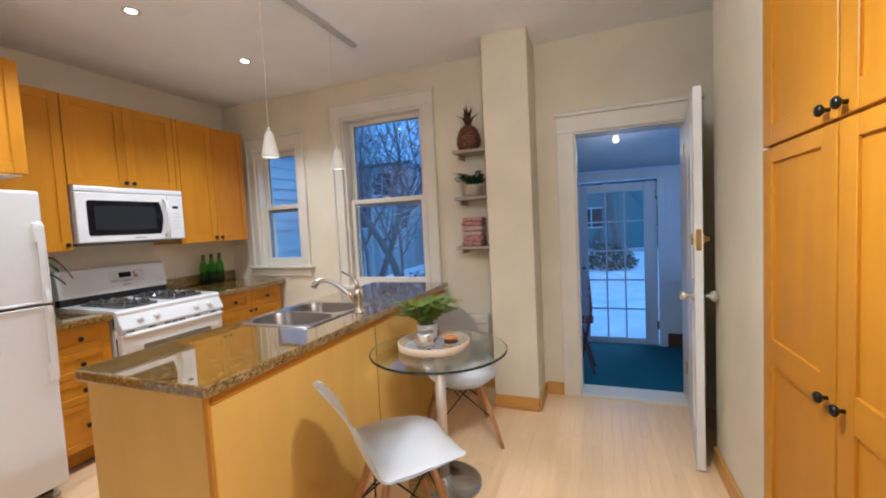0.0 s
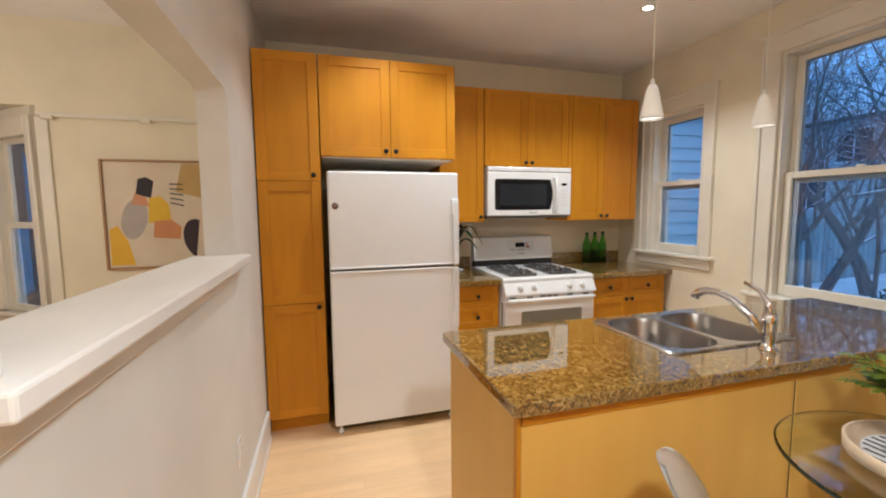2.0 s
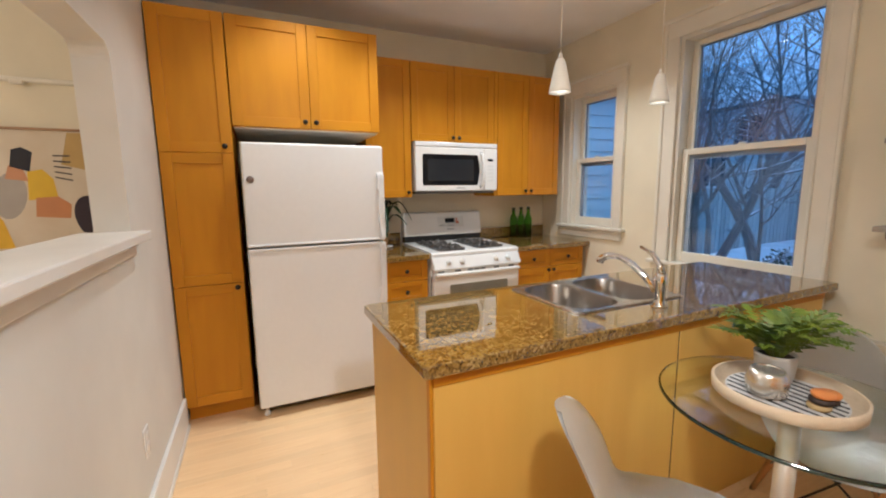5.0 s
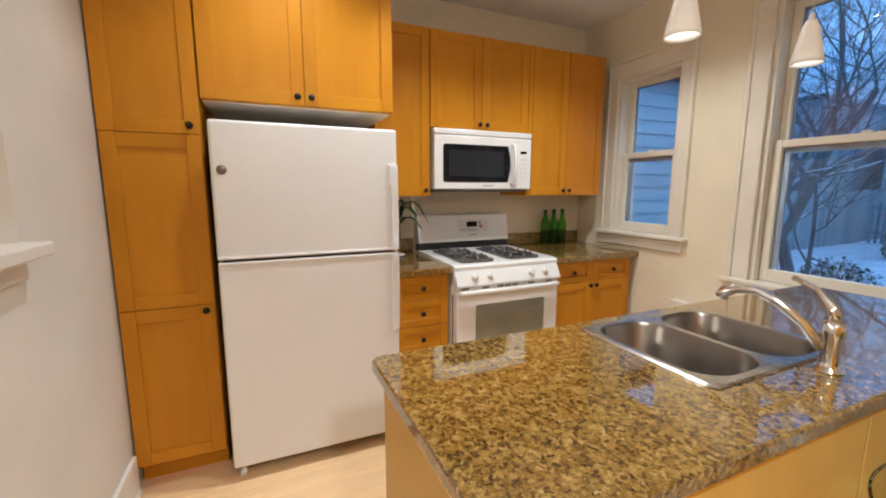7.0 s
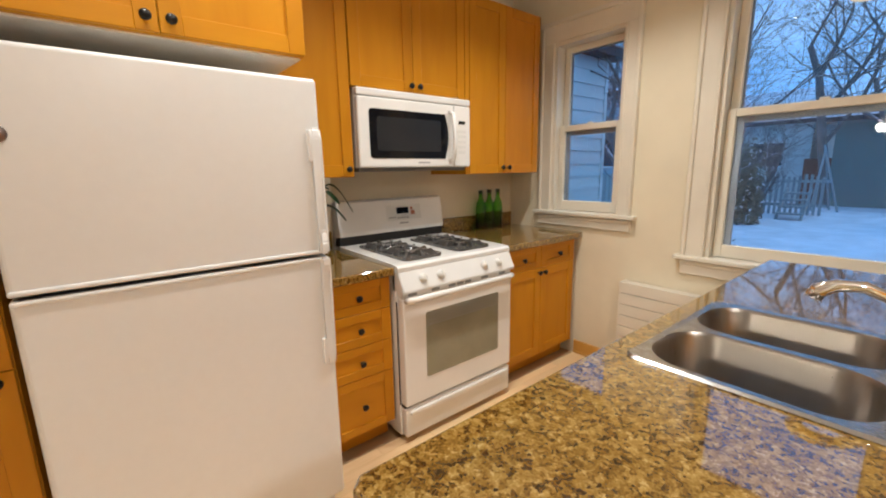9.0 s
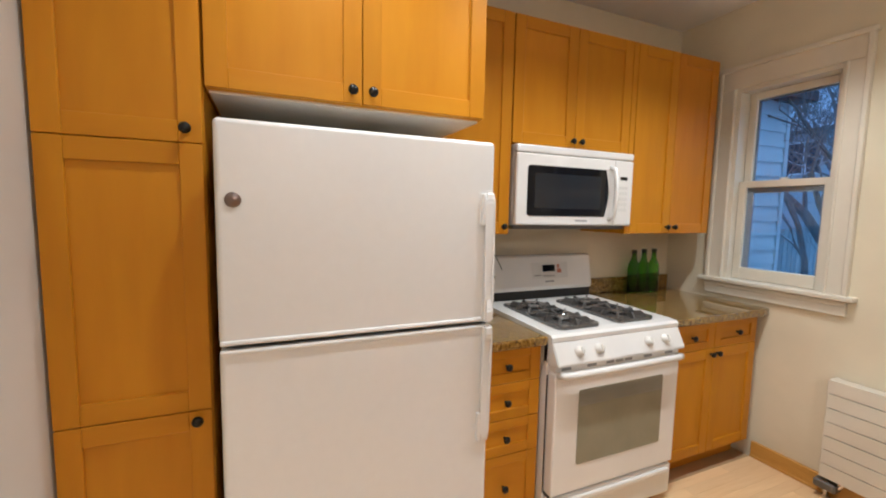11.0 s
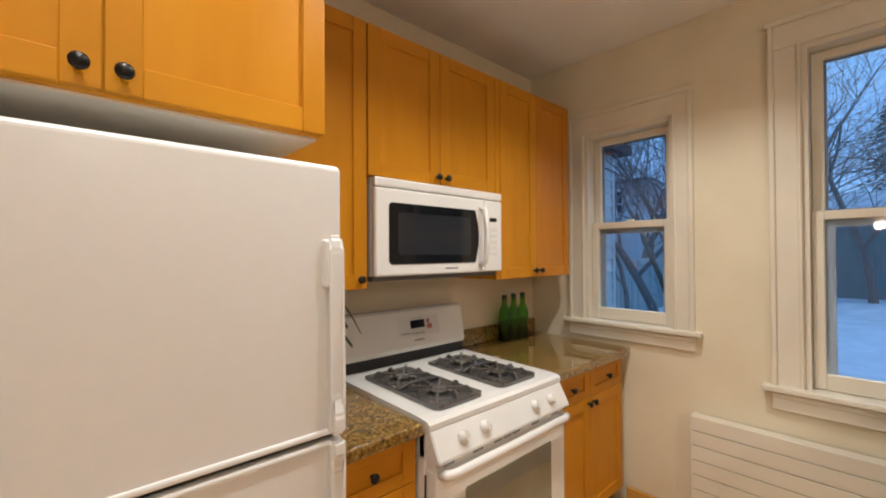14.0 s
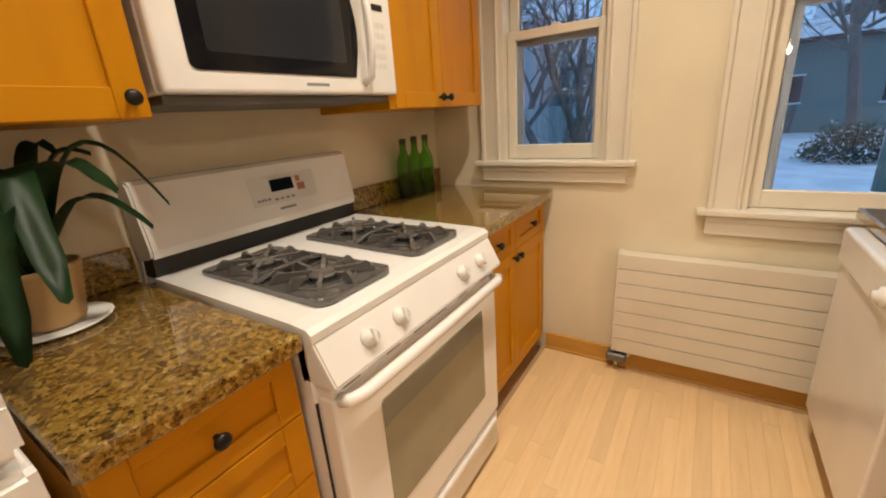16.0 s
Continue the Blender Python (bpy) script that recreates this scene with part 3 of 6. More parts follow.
for nm, z0, z1 in (("freezer_door", 1.068, 1.662), ("door", 0.072, 1.056)):
    d = part(nm, box(-2.800, -2.732, 0.482, 1.298, z0, z1, 0.014, 4), APPL, fr)
    bm = bmesh.new()
    if nm == "freezer_door":
        part("trim_strip", box(-2.798, -2.727, 0.484, 1.296, 1.068, 1.082, 0.005, 2), APPL, d)
        prism(bm, [(-2.736, 1.51), (-2.724, 1.500), (-2.721, 1.47), (-2.721, 1.15), (-2.709, 1.110), (-2.709, 1.068), (-2.736, 1.068)], "y", 1.262, 1.297)
        bmesh.ops.bevel(bm, geom=list(bm.edges), offset=0.007, segments=2, affect="EDGES")
        boxb(bm, -2.737, -2.721, 1.250, 1.264, 1.39, 1.495, 0.005, 2)
        hb = part("handle", bm, APPL, d, "moulded white handle")
        bm = bmesh.new()
        lathe(bm, [(0.020, 0), (0.020, 0.003), (0.017, 0.005), (0, 0.005)], (-2.733, 0.524, 1.454), 20, "x")
        part("badge", bm, material("grey_badge", (0.22, 0.17, 0.15), 0.3, 0.7), d, "round grey maker's badge")
    else:
        prism(bm, [(-2.736, 1.056), (-2.709, 1.056), (-2.709, 1.020), (-2.721, 0.99), (-2.721, 0.68), (-2.724, 0.64), (-2.736, 0.63)], "y", 1.262, 1.297)
        bmesh.ops.bevel(bm, geom=list(bm.edges), offset=0.007, segments=2, affect="EDGES")
        boxb(bm, -2.737, -2.721, 1.250, 1.264, 0.645, 0.75, 0.005, 2)
        part("handle", bm, APPL, d, "moulded white handle")
        part("trim_strip", box(-2.798, -2.727, 0.484, 1.296, 1.042, 1.056, 0.005, 2), APPL, d)

# microwave oven over the stove
mw = thing("microwave_oven", (-3.42, 2.09, 1.375), "white over-the-range microwave with a black glass door", "microwave")
MY0, MY1 = 1.710, 2.470
part("body", box(WB, -3.285, MY0, MY1, 1.392, 1.786, 0.004), APPL2, mw)
part("underside", box(WB + 0.01, -3.285, MY0 + 0.01, MY1 - 0.01, 1.372, 1.392, 0.003), material("grey_underside", (0.16, 0.15, 0.14), 0.5, 0.4), mw, "grey metal underside with vents")
d = part("door", box(-3.285, -3.250, MY0, 2.335, 1.392, 1.745, 0.010, 3), APPL2, mw)
part("panel", box(-3.285, -3.252, 2.337, MY1, 1.392, 1.745, 0.010, 3), APPL2, mw)
part("top_grille", box(-3.285, -3.252, MY0, MY1, 1.748, 1.786, 0.008, 2), APPL2, mw)
bm = bmesh.new()
prism(bm, arc(MY0 + 0.080, 1.670, 0.018, 90, 180, 5) + arc(MY0 + 0.080, 1.458, 0.018, 180, 270, 5) + [(2.268 + 0.024 * math.sin(math.pi * k / 12), 1.440 + 0.248 * k / 12) for k in range(13)], "x", -3.252, -3.2475)
win = part("window", bm, MWGLASS, d, "black glass window with a bowed edge")
bm = bmesh.new()
prism(bm, round_rect(MY0 + 0.105, 2.235, 1.478, 1.650, 0.012), "x", -3.2478, -3.2470)
part("screen", bm, material("door_screen", (0.022, 0.024, 0.028), 0.10, spec=0.4), win, "dark grey viewing screen")
bm = bmesh.new()
tube(bm, [(-3.252, 2.305, 1.705), (-3.222, 2.308, 1.69), (-3.212, 2.312, 1.60), (-3.212, 2.312, 1.53), (-3.222, 2.308, 1.44), (-3.252, 2.305, 1.425)], 0.012, 10)
part("handle", bm, APPL2, d, "curved white handle", True)
part("display", box(-3.2525, -3.250, 2.375, 2.425, 1.640, 1.658), MWGLASS, mw)
part("maker_mark", box(-3.2505, -3.2495, 2.075, 2.155, 1.413, 1.421), material("grey_print", (0.25, 0.25, 0.25), 0.5), d)
GREYP = bpy.data.materials["grey_print"]
KEYP = material("key_print", (0.68, 0.67, 0.64), 0.4)
for r in range(5):
    for k in range(3):
        part("key", box(-3.2522, -3.2508, 2.372 + 0.021 * k, 2.388 + 0.021 * k, 1.590 - 0.03 * r, 1.606 - 0.03 * r), KEYP, mw)

mw.location += Vector((0.016, 0, -0.019))

# gas stove
st = thing("gas_stove", (-3.25, 2.08, 0), "white gas range with grey grates and an oven window", "stove")
SY0, SY1 = 1.700, 2.462
part("body", box(WB + 0.02, -2.93, SY0, SY1, 0.03, 0.895, 0.003), APPL2, st)
for sy in (SY0 + 0.05, SY1 - 0.05):
    part("foot", box(-2.99, -2.95, sy - 0.02, sy + 0.02, 0, 0.03), DARK, st)
bm = bmesh.new()
prism(bm, [(-3.52, 0.880), (-2.915, 0.880), (-2.902, 0.890), (-2.902, 0.908), (-2.915, 0.918), (-2.96, 0.922), (-3.52, 0.930)], "y", SY0 - 0.002, SY1 + 0.002)
part("cooktop", bm, APPL2, st)
bm = bmesh.new()
prism(bm, [(-2.96, 0.890), (-2.903, 0.890), (-2.855, 0.800), (-2.862, 0.790), (-2.96, 0.790)], "y", SY0, SY1)
bmesh.ops.bevel(bm, geom=list(bm.edges), offset=0.004, segments=2, affect="EDGES")
part("control_panel", bm, APPL2, st)
kn = Vector((0.09, 0, 0.048)).normalized()
for ky in (1.825, 1.935, 2.235, 2.345):
    c0 = Vector((-2.878, ky, 0.846))
    bm = bmesh.new()
    lathe(bm, [(0.023, 0), (0.023, 0.005), (0.018, 0.008), (0.016, 0.020), (0.0, 0.021)], (0, 0, 0), 20)
    boxb(bm, -0.0045, 0.0045, -0.018, 0.018, 0.005, 0.027, 0.003)
    bm.transform(Matrix.Translation(c0) @ kn.to_track_quat("Z", "Y").to_matrix().to_4x4())
    k = part("knob", bm, material("knob_ivory", (0.76, 0.74, 0.70), 0.35) if "knob_ivory" not in bpy.data.materials else bpy.data.materials["knob_ivory"], st)
bm = bmesh.new()
prism(bm, [(-3.585, 0.925), (-3.515, 0.925), (-3.515, 0.985), (-3.585, 0.985)], "y", SY0 + 0.004, SY1 - 0.004)
part("vent_strip", bm, DARK, st, "black vent strip under the backguard")
bm = bmesh.new()
prism(bm, [(-3.60, 0.90), (-3.60, 1.170), (-3.575, 1.186), (-3.545, 1.186), (-3.530, 1.176), (-3.500, 1.005), (-3.505, 0.982), (-3.53, 0.978), (-3.58, 0.978), (-3.58, 0.90)], "y", SY0, SY1)
bmesh.ops.bevel(bm, geom=[e for e in bm.edges if abs(e.verts[0].co.y - e.verts[1].co.y) < 1e-6], offset=0.006, segments=2, affect="EDGES")
bg = part("backguard", bm, APPL2, st)
slope = math.degrees(math.atan2(0.030, 0.171))


def on_guard(name, y0, y1, u0, u1, mat, th=0.002):
    """A plate on the sloping face of the backguard, u metres up it."""
    bm = box(-0.003, th, y0, y1, u0, u1, 0.0008)
    bm.transform(Matrix.Translation((-3.500, 0, 1.005)) @ pose(0, 0, 0, 0, -slope, 0))
    return part(name, bm, mat, bg)


on_guard("button_field", 2.02, 2.28, 0.045, 0.140, KEYP, 0.001)
on_guard("display", 2.095, 2.185, 0.085, 0.125, MWGLASS, 0.003)
on_guard("button", 2.200, 2.232, 0.075, 0.100, material("red_print", (0.45, 0.16, 0.10), 0.5), 0.0025)
on_guard("button", 2.200, 2.218, 0.105, 0.125, bpy.data.materials["red_print"], 0.0025)
for k in range(4):
    on_guard("button", 2.036 + 0.013 * k, 2.046 + 0.013 * k, 0.060, 0.068, GREYP, 0.002)
    on_guard("button", 2.100 + 0.022 * k, 2.114 + 0.022 * k, 0.055, 0.063, GREYP, 0.002)
on_guard("maker_mark", 2.11, 2.175, 0.022, 0.030, GREYP, 0.0015)
# oven door with its handle, window and drawer below
od = part("oven_door", box(-2.93, -2.878, SY0 + 0.006, SY1 - 0.006, 0.205, 0.760, 0.008, 2), APPL2, st)
part("door_gap", box(-2.94, -2.885, SY0 + 0.008, SY1 - 0.008, 0.760, 0.790), APPL2, st)
for k, (va, vb) in enumerate(((1.74, 1.79), (1.88, 1.93), (1.99, 2.035), (2.045, 2.09), (2.10, 2.145), (2.22, 2.27), (2.36, 2.41))):
    part("vent_slot", box(-2.886, -2.883, va, vb, 0.768, 0.784), GREYP, st)
bm = bmesh.new()
prism(bm, round_rect(SY0 + 0.135, SY1 - 0.115, 0.330, 0.672, 0.012), "x", -2.880, -2.8755)
part("window", bm, OVENGLASS, od, "dark oven window")
for k in range(9):
    part("window_line", box(-2.8756, -2.8748, SY0 + 0.14, SY1 - 0.12, 0.600 + 0.0075 * k, 0.6025 + 0.0075 * k), GREYP, od)
bm = bmesh.new()
tube(bm, [(-2.880, SY0 + 0.025, 0.752), (-2.852, SY0 + 0.030, 0.758), (-2.842, SY0 + 0.06, 0.760), (-2.840, (SY0 + SY1) / 2, 0.760), (-2.842, SY1 - 0.06, 0.760), (-2.852, SY1 - 0.030, 0.758), (-2.880, SY1 - 0.025, 0.752)], 0.0155, 12)
part("handle", bm, APPL2, od, "thick white bar handle", True)
dwr = part("drawer", box(-2.93, -2.884, SY0 + 0.006, SY1 - 0.006, 0.035, 0.190, 0.008, 2), APPL2, st)
part("lip", box(-2.888, -2.872, SY0 + 0.03, SY1 - 0.03, 0.150, 0.176, 0.007, 2), APPL2, dwr)
part("gap", box(-2.93, -2.90, SY0 + 0.008, SY1 - 0.008, 0.189, 0.206), DARK, st)
part("side_gap", box(-2.932, -2.929, SY0 - 0.0005, SY0 + 0.0055, 0.20, 0.74), DARK, st)


def grate(parent, y0, y1, x0, x1, z):
    """A cast two-burner grate: a tray rim, crossing fingers and two burner caps."""
    bm = bmesh.new()
    outer = round_rect(x0, x1, y0, y1, 0.03, 4)
    inner = round_rect(x0 + 0.022, x1 - 0.022, y0 + 0.018, y1 - 0.018, 0.022, 4)
    n = len(outer)
    vo = [bm.verts.new((u, v, z + 0.014)) for u, v in outer]
    vi = [bm.verts.new((u, v, z + 0.010)) for u, v in inner]
    vb = [bm.verts.new((u, v, z)) for u, v in outer]
    for k in range(n):
        j = (k + 1) % n
        bm.faces.new((vo[k], vo[j], vi[j], vi[k]))
        bm.faces.new((vb[k], vb[j], vo[j], vo[k]))
    bm.faces.new([bm.verts.new((u, v, z + 0.0085)) for u, v in inner])
    g = part("grate", bm, IRON, parent, "grey enamelled double grate")
    ym = (y0 + y1) / 2
    for cx in (x0 + (x1 - x0) * 0.26, x0 + (x1 - x0) * 0.74):
        bm = bmesh.new()
        lathe(bm, [(0.086, z + 0.0088), (0.083, z + 0.0125), (0.077, z + 0.0125), (0.072, z + 0.0095), (0.066, z + 0.0092)], (cx, ym, 0), 32)
        part("bowl_rim", bm, IRON, g, "", True)
        # flat black disc around the burner
        bm = bmesh.new()
        lathe(bm, [(0.052, z + 0.0090), (0.050, z + 0.0098), (0.0, z + 0.0100)], (cx, ym, 0), 28)
        part("burner_well", bm, DARK, g, "black burner well")
        bm = bmesh.new()
        lathe(bm, [(0.036, z + 0.0098), (0.034, z + 0.016), (0.039, z + 0.018), (0.038, z + 0.022), (0.030, z + 0.024), (0.0, z + 0.025)], (cx, ym, 0), 24)
        part("burner", bm, IRON, g, "", True)
        for k in range(8):
            a = radians(45 * k)
            far = 1.0 if k % 2 else 0.84
            dx, dy = math.cos(a), math.sin(a)
            o, s = Vector((dx, dy, 0)), Vector((-dy, dx, 0)) * 0.0052
            c = Vector((cx, ym, z))
            bm = bmesh.new()
            side = [(0.128 * far, 0.010), (0.118 * far, 0.028), (0.106 * far, 0.037), (0.088 * far, 0.032), (0.030 + 0.02 * (k % 2 == 0), 0.030), (0.026 + 0.02 * (k % 2 == 0), 0.024), (0.070, 0.022), (0.090 * far, 0.010)]
            va = [bm.verts.new(c + o * q + s + Vector((0, 0, h))) for q, h in side]
            vb2 = [bm.verts.new(c + o * q - s + Vector((0, 0, h))) for q, h in side]
            bm.faces.new(va)
            bm.faces.new(vb2[::-1])
            for q in range(len(side)):
                bm.faces.new((va[q - 1], va[q], vb2[q], vb2[q - 1]))
            part("finger", bm, IRON, g)
    for sy in (y0 + 0.052, y1 - 0.052):
        part("air_slot", box((x0 + x1) / 2 - 0.013, (x0 + x1) / 2 + 0.013, sy - 0.028, sy + 0.028, z + 0.0085, z + 0.0105, 0.003), DARK, g, "dark opening in the grate")
    bm = bmesh.new()
    tube(bm, [((x0 + x1) / 2, y0 + 0.01, z + 0.012), ((x0 + x1) / 2, ym - 0.05, z + 0.026), ((x0 + x1) / 2, ym + 0.05, z + 0.026), ((x0 + x1) / 2, y1 - 0.01, z + 0.012)], 0.007, 6)
    part("crossbar", bm, IRON, g)
    return g


grate(st, 1.770, 2.010, -3.435, -2.945, 0.924)
grate(st, 2.115, 2.360, -3.425, -2.950, 0.924)

# ---- island ----
IX0, IX1, IY0, IY1 = -1.848, -1.148, 0.928, 3.15
worktop("island_worktop", [(IX0 + 0.02, IY0), (IX1 - 0.012, IY0), (IX1, IY0 + 0.012), (IX1, IY1), (IX0, IY1), (IX0, IY0 + 0.02)], 0.862, 0.902, "polished brown and gold speckled granite island worktop", (-1.772, -1.335, 1.648, 2.226))
isl = thing("kitchen_island", (-1.5, 1.9, 0), "pale maple island cabinet carrying the sink", "island")
part("back_panel", box(-1.196, -1.180, 0.967, 2.021, 0, 0.8215, 0.002), PANEL, isl)
part("back_panel", box(-1.196, -1.180, 2.029, 3.10, 0, 0.8215, 0.002), PANEL, isl)
part("end_panel", box(-1.815, -1.205, 0.957, 0.975, 0.0, 0.861, 0.002), PANEL, isl)
part("top_rail", box(-1.1955, -1.1755, 0.967, 3.10, 0.822, 0.8605, 0.002), MAPLE_H, isl, "honey maple rail under the worktop")
part("seam", box(-1.1955, -1.1825, 2.020, 2.030, 0, 0.821), DARK, isl)
part("corner_post", box(-1.204, -1.178, 0.954, 0.966, 0, 0.861, 0.003), MAPLE, isl)
part("body", box(-1.80, -1.21, 0.98, 1.60, 0.10, 0.861), PANEL, isl)
part("body", box(-1.80, -1.20, 2.26, 2.43, 0.10, 0.861), PANEL, isl)
part("toe_kick", box(-1.76, -1.20, 0.98, 2.44, 0.0, 0.10), MAPLE_H, isl)
part("sink_base", box(-1.80, -1.30, 1.605, 2.255, 0.10, 0.62), PANEL, isl)
shaker(isl, -1.822, -1, 0.98, 1.42, 0.11, 0.858, (1.38, 0.82))
shaker(isl, -1.822, -1, 1.42, 1.90, 0.11, 0.715, (1.86, 0.68))
shaker(isl, -1.822, -1, 1.90, 2.43, 0.11, 0.715, (1.94, 0.68))
shaker(isl, -1.822, -1, 1.42, 1.90, 0.715, 0.858, (1.66, 0.79), "drawer_front", 0.052, 0.042)
shaker(isl, -1.822, -1, 1.90, 2.43, 0.715, 0.858, (2.15, 0.79), "drawer_front", 0.052, 0.042)

dwm = thing("dishwasher", (-1.55, 2.76, 0), "white built-in dishwasher under the island worktop", "dishwasher")
part("body", box(-1.80, -1.21, 2.455, 3.065, 0.09, 0.858), APPL2, dwm)
part("door", box(-1.878, -1.80, 2.458, 3.062, 0.15, 0.735, 0.006, 2), APPL2, dwm)
cp = part("control_panel", box(-1.890, -1.80, 2.458, 3.062, 0.738, 0.856, 0.012, 3), APPL2, dwm)
bm = bmesh.new()
lathe(bm, [(0.028, 0), (0.026, -0.012), (0.016, -0.016), (0.014, -0.026), (0, -0.027)], (-1.890, 2.60, 0.795), 20, "x")
part("dial", bm, APPL2, cp)
part("kick_plate", box(-1.80, -1.77, 2.46, 3.06, 0.0, 0.14, 0.003), APPL2, dwm)

# double sink set in the island
SX0, SX1, SZ = -1.790, -1.316, 0.902
sink = thing("sink", (-1.575, 1.91, 0.72), "stainless steel double-bowl sink set in granite", "sink")


def bowl(x0, x1, y0, y1, z):
    bm = bmesh.new()
    rings = []
    for off, zz in ((0.0, z), (0.006, z - 0.012), (0.012, z - 0.15), (0.03, z - 0.185), (0.07, z - 0.195)):
        rings.append([bm.verts.new((u, v, zz)) for u, v in round_rect(x0 + off, x1 - off, y0 + off, y1 - off, max(0.100 - off * 0.5, 0.03), 8)])
    for a, b in zip(rings, rings[1:]):
        for k in range(len(a)):
            j = (k + 1) % len(a)
            bm.faces.new((a[k], a[j], b[j], b[k])).smooth = True
    bm.faces.new(rings[-1])
    o = part("bowl", bm, BOWL, sink)
    bm = bmesh.new()
    cx, cy = (x0 + x1) / 2, (y0 + y1) / 2
    lathe(bm, [(0.043, z - 0.1945), (0.040, z - 0.190), (0.030, z - 0.193), (0.0, z - 0.193)], (cx, cy, 0), 20)
    part("drain", bm, CHROME, o)


bx0, bx1 = SX0 + 0.024, SX1 - 0.030
holes = ((bx0, bx1, 1.656, 1.925), (bx0, bx1, 1.949, 2.220))
for h in holes:
    bowl(*h, SZ + 0.006)
bm = bmesh.new()
outer = [bm.verts.new((u, v, SZ + 0.002)) for u, v in round_rect(SX0, SX1, 1.630, 2.246, 0.03, 5)]
top = [bm.verts.new((u, v, SZ + 0.008)) for u, v in round_rect(SX0 + 0.006, SX1 - 0.006, 1.636, 2.240, 0.027, 5)]
for k in range(len(outer)):
    j = (k + 1) % len(outer)
    bm.faces.new((outer[k], outer[j], top[j], top[k]))
es = [bm.edges.get((top[k], top[(k + 1) % len(top)])) for k in range(len(top))]
for h in holes:
    lp = [bm.verts.new((u, v, SZ + 0.006)) for u, v in round_rect(*h, 0.100, 8)]
    es += [bm.edges.new((lp[k], lp[(k + 1) % len(lp)])) for k in range(len(lp))]
bmesh.ops.triangle_fill(bm, edges=es, use_beauty=True)
part("rim", bm, STEEL, sink)

# faucet behind the sink
fa = thing("faucet", (-1.268, 2.010, 0.902), "chrome single-lever kitchen faucet with arched spout", "faucet")
bm = bmesh.new()
lathe(bm, [(0.032, 0), (0.031, 0.006), (0.024, 0.012), (0.021, 0.03), (0.021, 0.085), (0.025, 0.10), (0.025, 0.125), (0.020, 0.135), (0.0, 0.138)], (-1.268, 2.010, 0.902), 24)
part("body", bm, CHROME, fa, "", True)
bm = bmesh.new()
sp = Vector((-0.215, -0.085, 0)).normalized()
pts = [(0.015, 0.060), (0.06, 0.115), (0.12, 0.165), (0.17, 0.188), (0.215, 0.188), (0.245, 0.172), (0.252, 0.155)]
tube(bm, [(-1.268 + sp.x * r, 2.010 + sp.y * r, 0.902 + h) for r, h in pts], [0.017, 0.014, 0.013, 0.013, 0.015, 0.017, 0.017], 14)
part("spout", bm, CHROME, fa, "", True)
bm = bmesh.new()
tube(bm, [(-1.268, 2.010, 1.035), (-1.275, 2.011, 1.068), (-1.315, 2.013, 1.112), (-1.372, 2.013, 1.134)], [0.018, 0.013, 0.008, 0.007], 12)
part("lever", bm, CHROME, fa, "", True)

# radiator under the windows
rad = thing("radiator", (-1.72, 3.22, 0.0), "cream flat-panel radiator with horizontal slats", "radiator")
n = 7
for k in range(n):
    z0 = 0.122 + k * 0.0732
    part("slat", box(-2.602, -0.83, 3.184, 3.196, z0, z0 + 0.0690, 0.0012), RADI, rad)
# dark sheet behind the slats that puts shade into the gaps
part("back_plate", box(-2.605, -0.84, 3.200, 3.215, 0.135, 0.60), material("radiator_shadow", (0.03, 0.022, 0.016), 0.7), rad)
part("end_cap", box(-2.604, -2.590, 3.186, 3.268, 0.125, 0.630, 0.003), RADI, rad)
for bx in (-2.2, -1.2):
    part("wall_bracket", box(bx, bx + 0.03, 3.21, YN, 0.2, 0.55), RADI, rad)
part("top_grille", box(-2.600, -0.84, 3.192, 3.262, 0.618, 0.627, 0.003), RADI, rad)
bm = bmesh.new()
tube(bm, [(-2.58, 3.22, 0.0), (-2.58, 3.22, 0.07), (-2.53, 3.22, 0.09), (-2.50, 3.22, 0.14)], 0.013, 8)
part("valve", bm, CHROME, rad)
bm = box(-2.625, -2.53, 3.185, 3.245, 0.055, 0.10, 0.008)
part("valve_body", bm, material("valve_grey", (0.16, 0.15, 0.14), 0.4, 0.5), rad, "small grey valve body")

# pantry doors in the east wall
pan = thing("pantry_cabinet", (0.60, 0.9, 0), "full-height honey maple pantry with shaker doors", "cabinet")
part("body", box(0.5985, 0.5935, 0.30, 1.80, 0.0, H - 0.002), MAPLE, pan)
for a, b, kk in ((0.335, 0.82, 0.785), (0.825, 1.305, 1.268), (1.312, 1.795, 1.348)):
    shaker(pan, 0.573, -1, a, b, 1.588, 2.55, (kk, 1.617), th=0.02, stile=0.075, rail=0.07)
    d = shaker(pan, 0.573, -1, a, b, 0.10, 1.582, (kk, 0.877), th=0.02, stile=0.075, rail=0.05)
    part("mid_rail", box(0.5734, 0.593, a + 0.072, b - 0.072, 0.835, 0.930, 0.002), MAPLE_H, d)

# ---- dining room seen through the pass-through ----


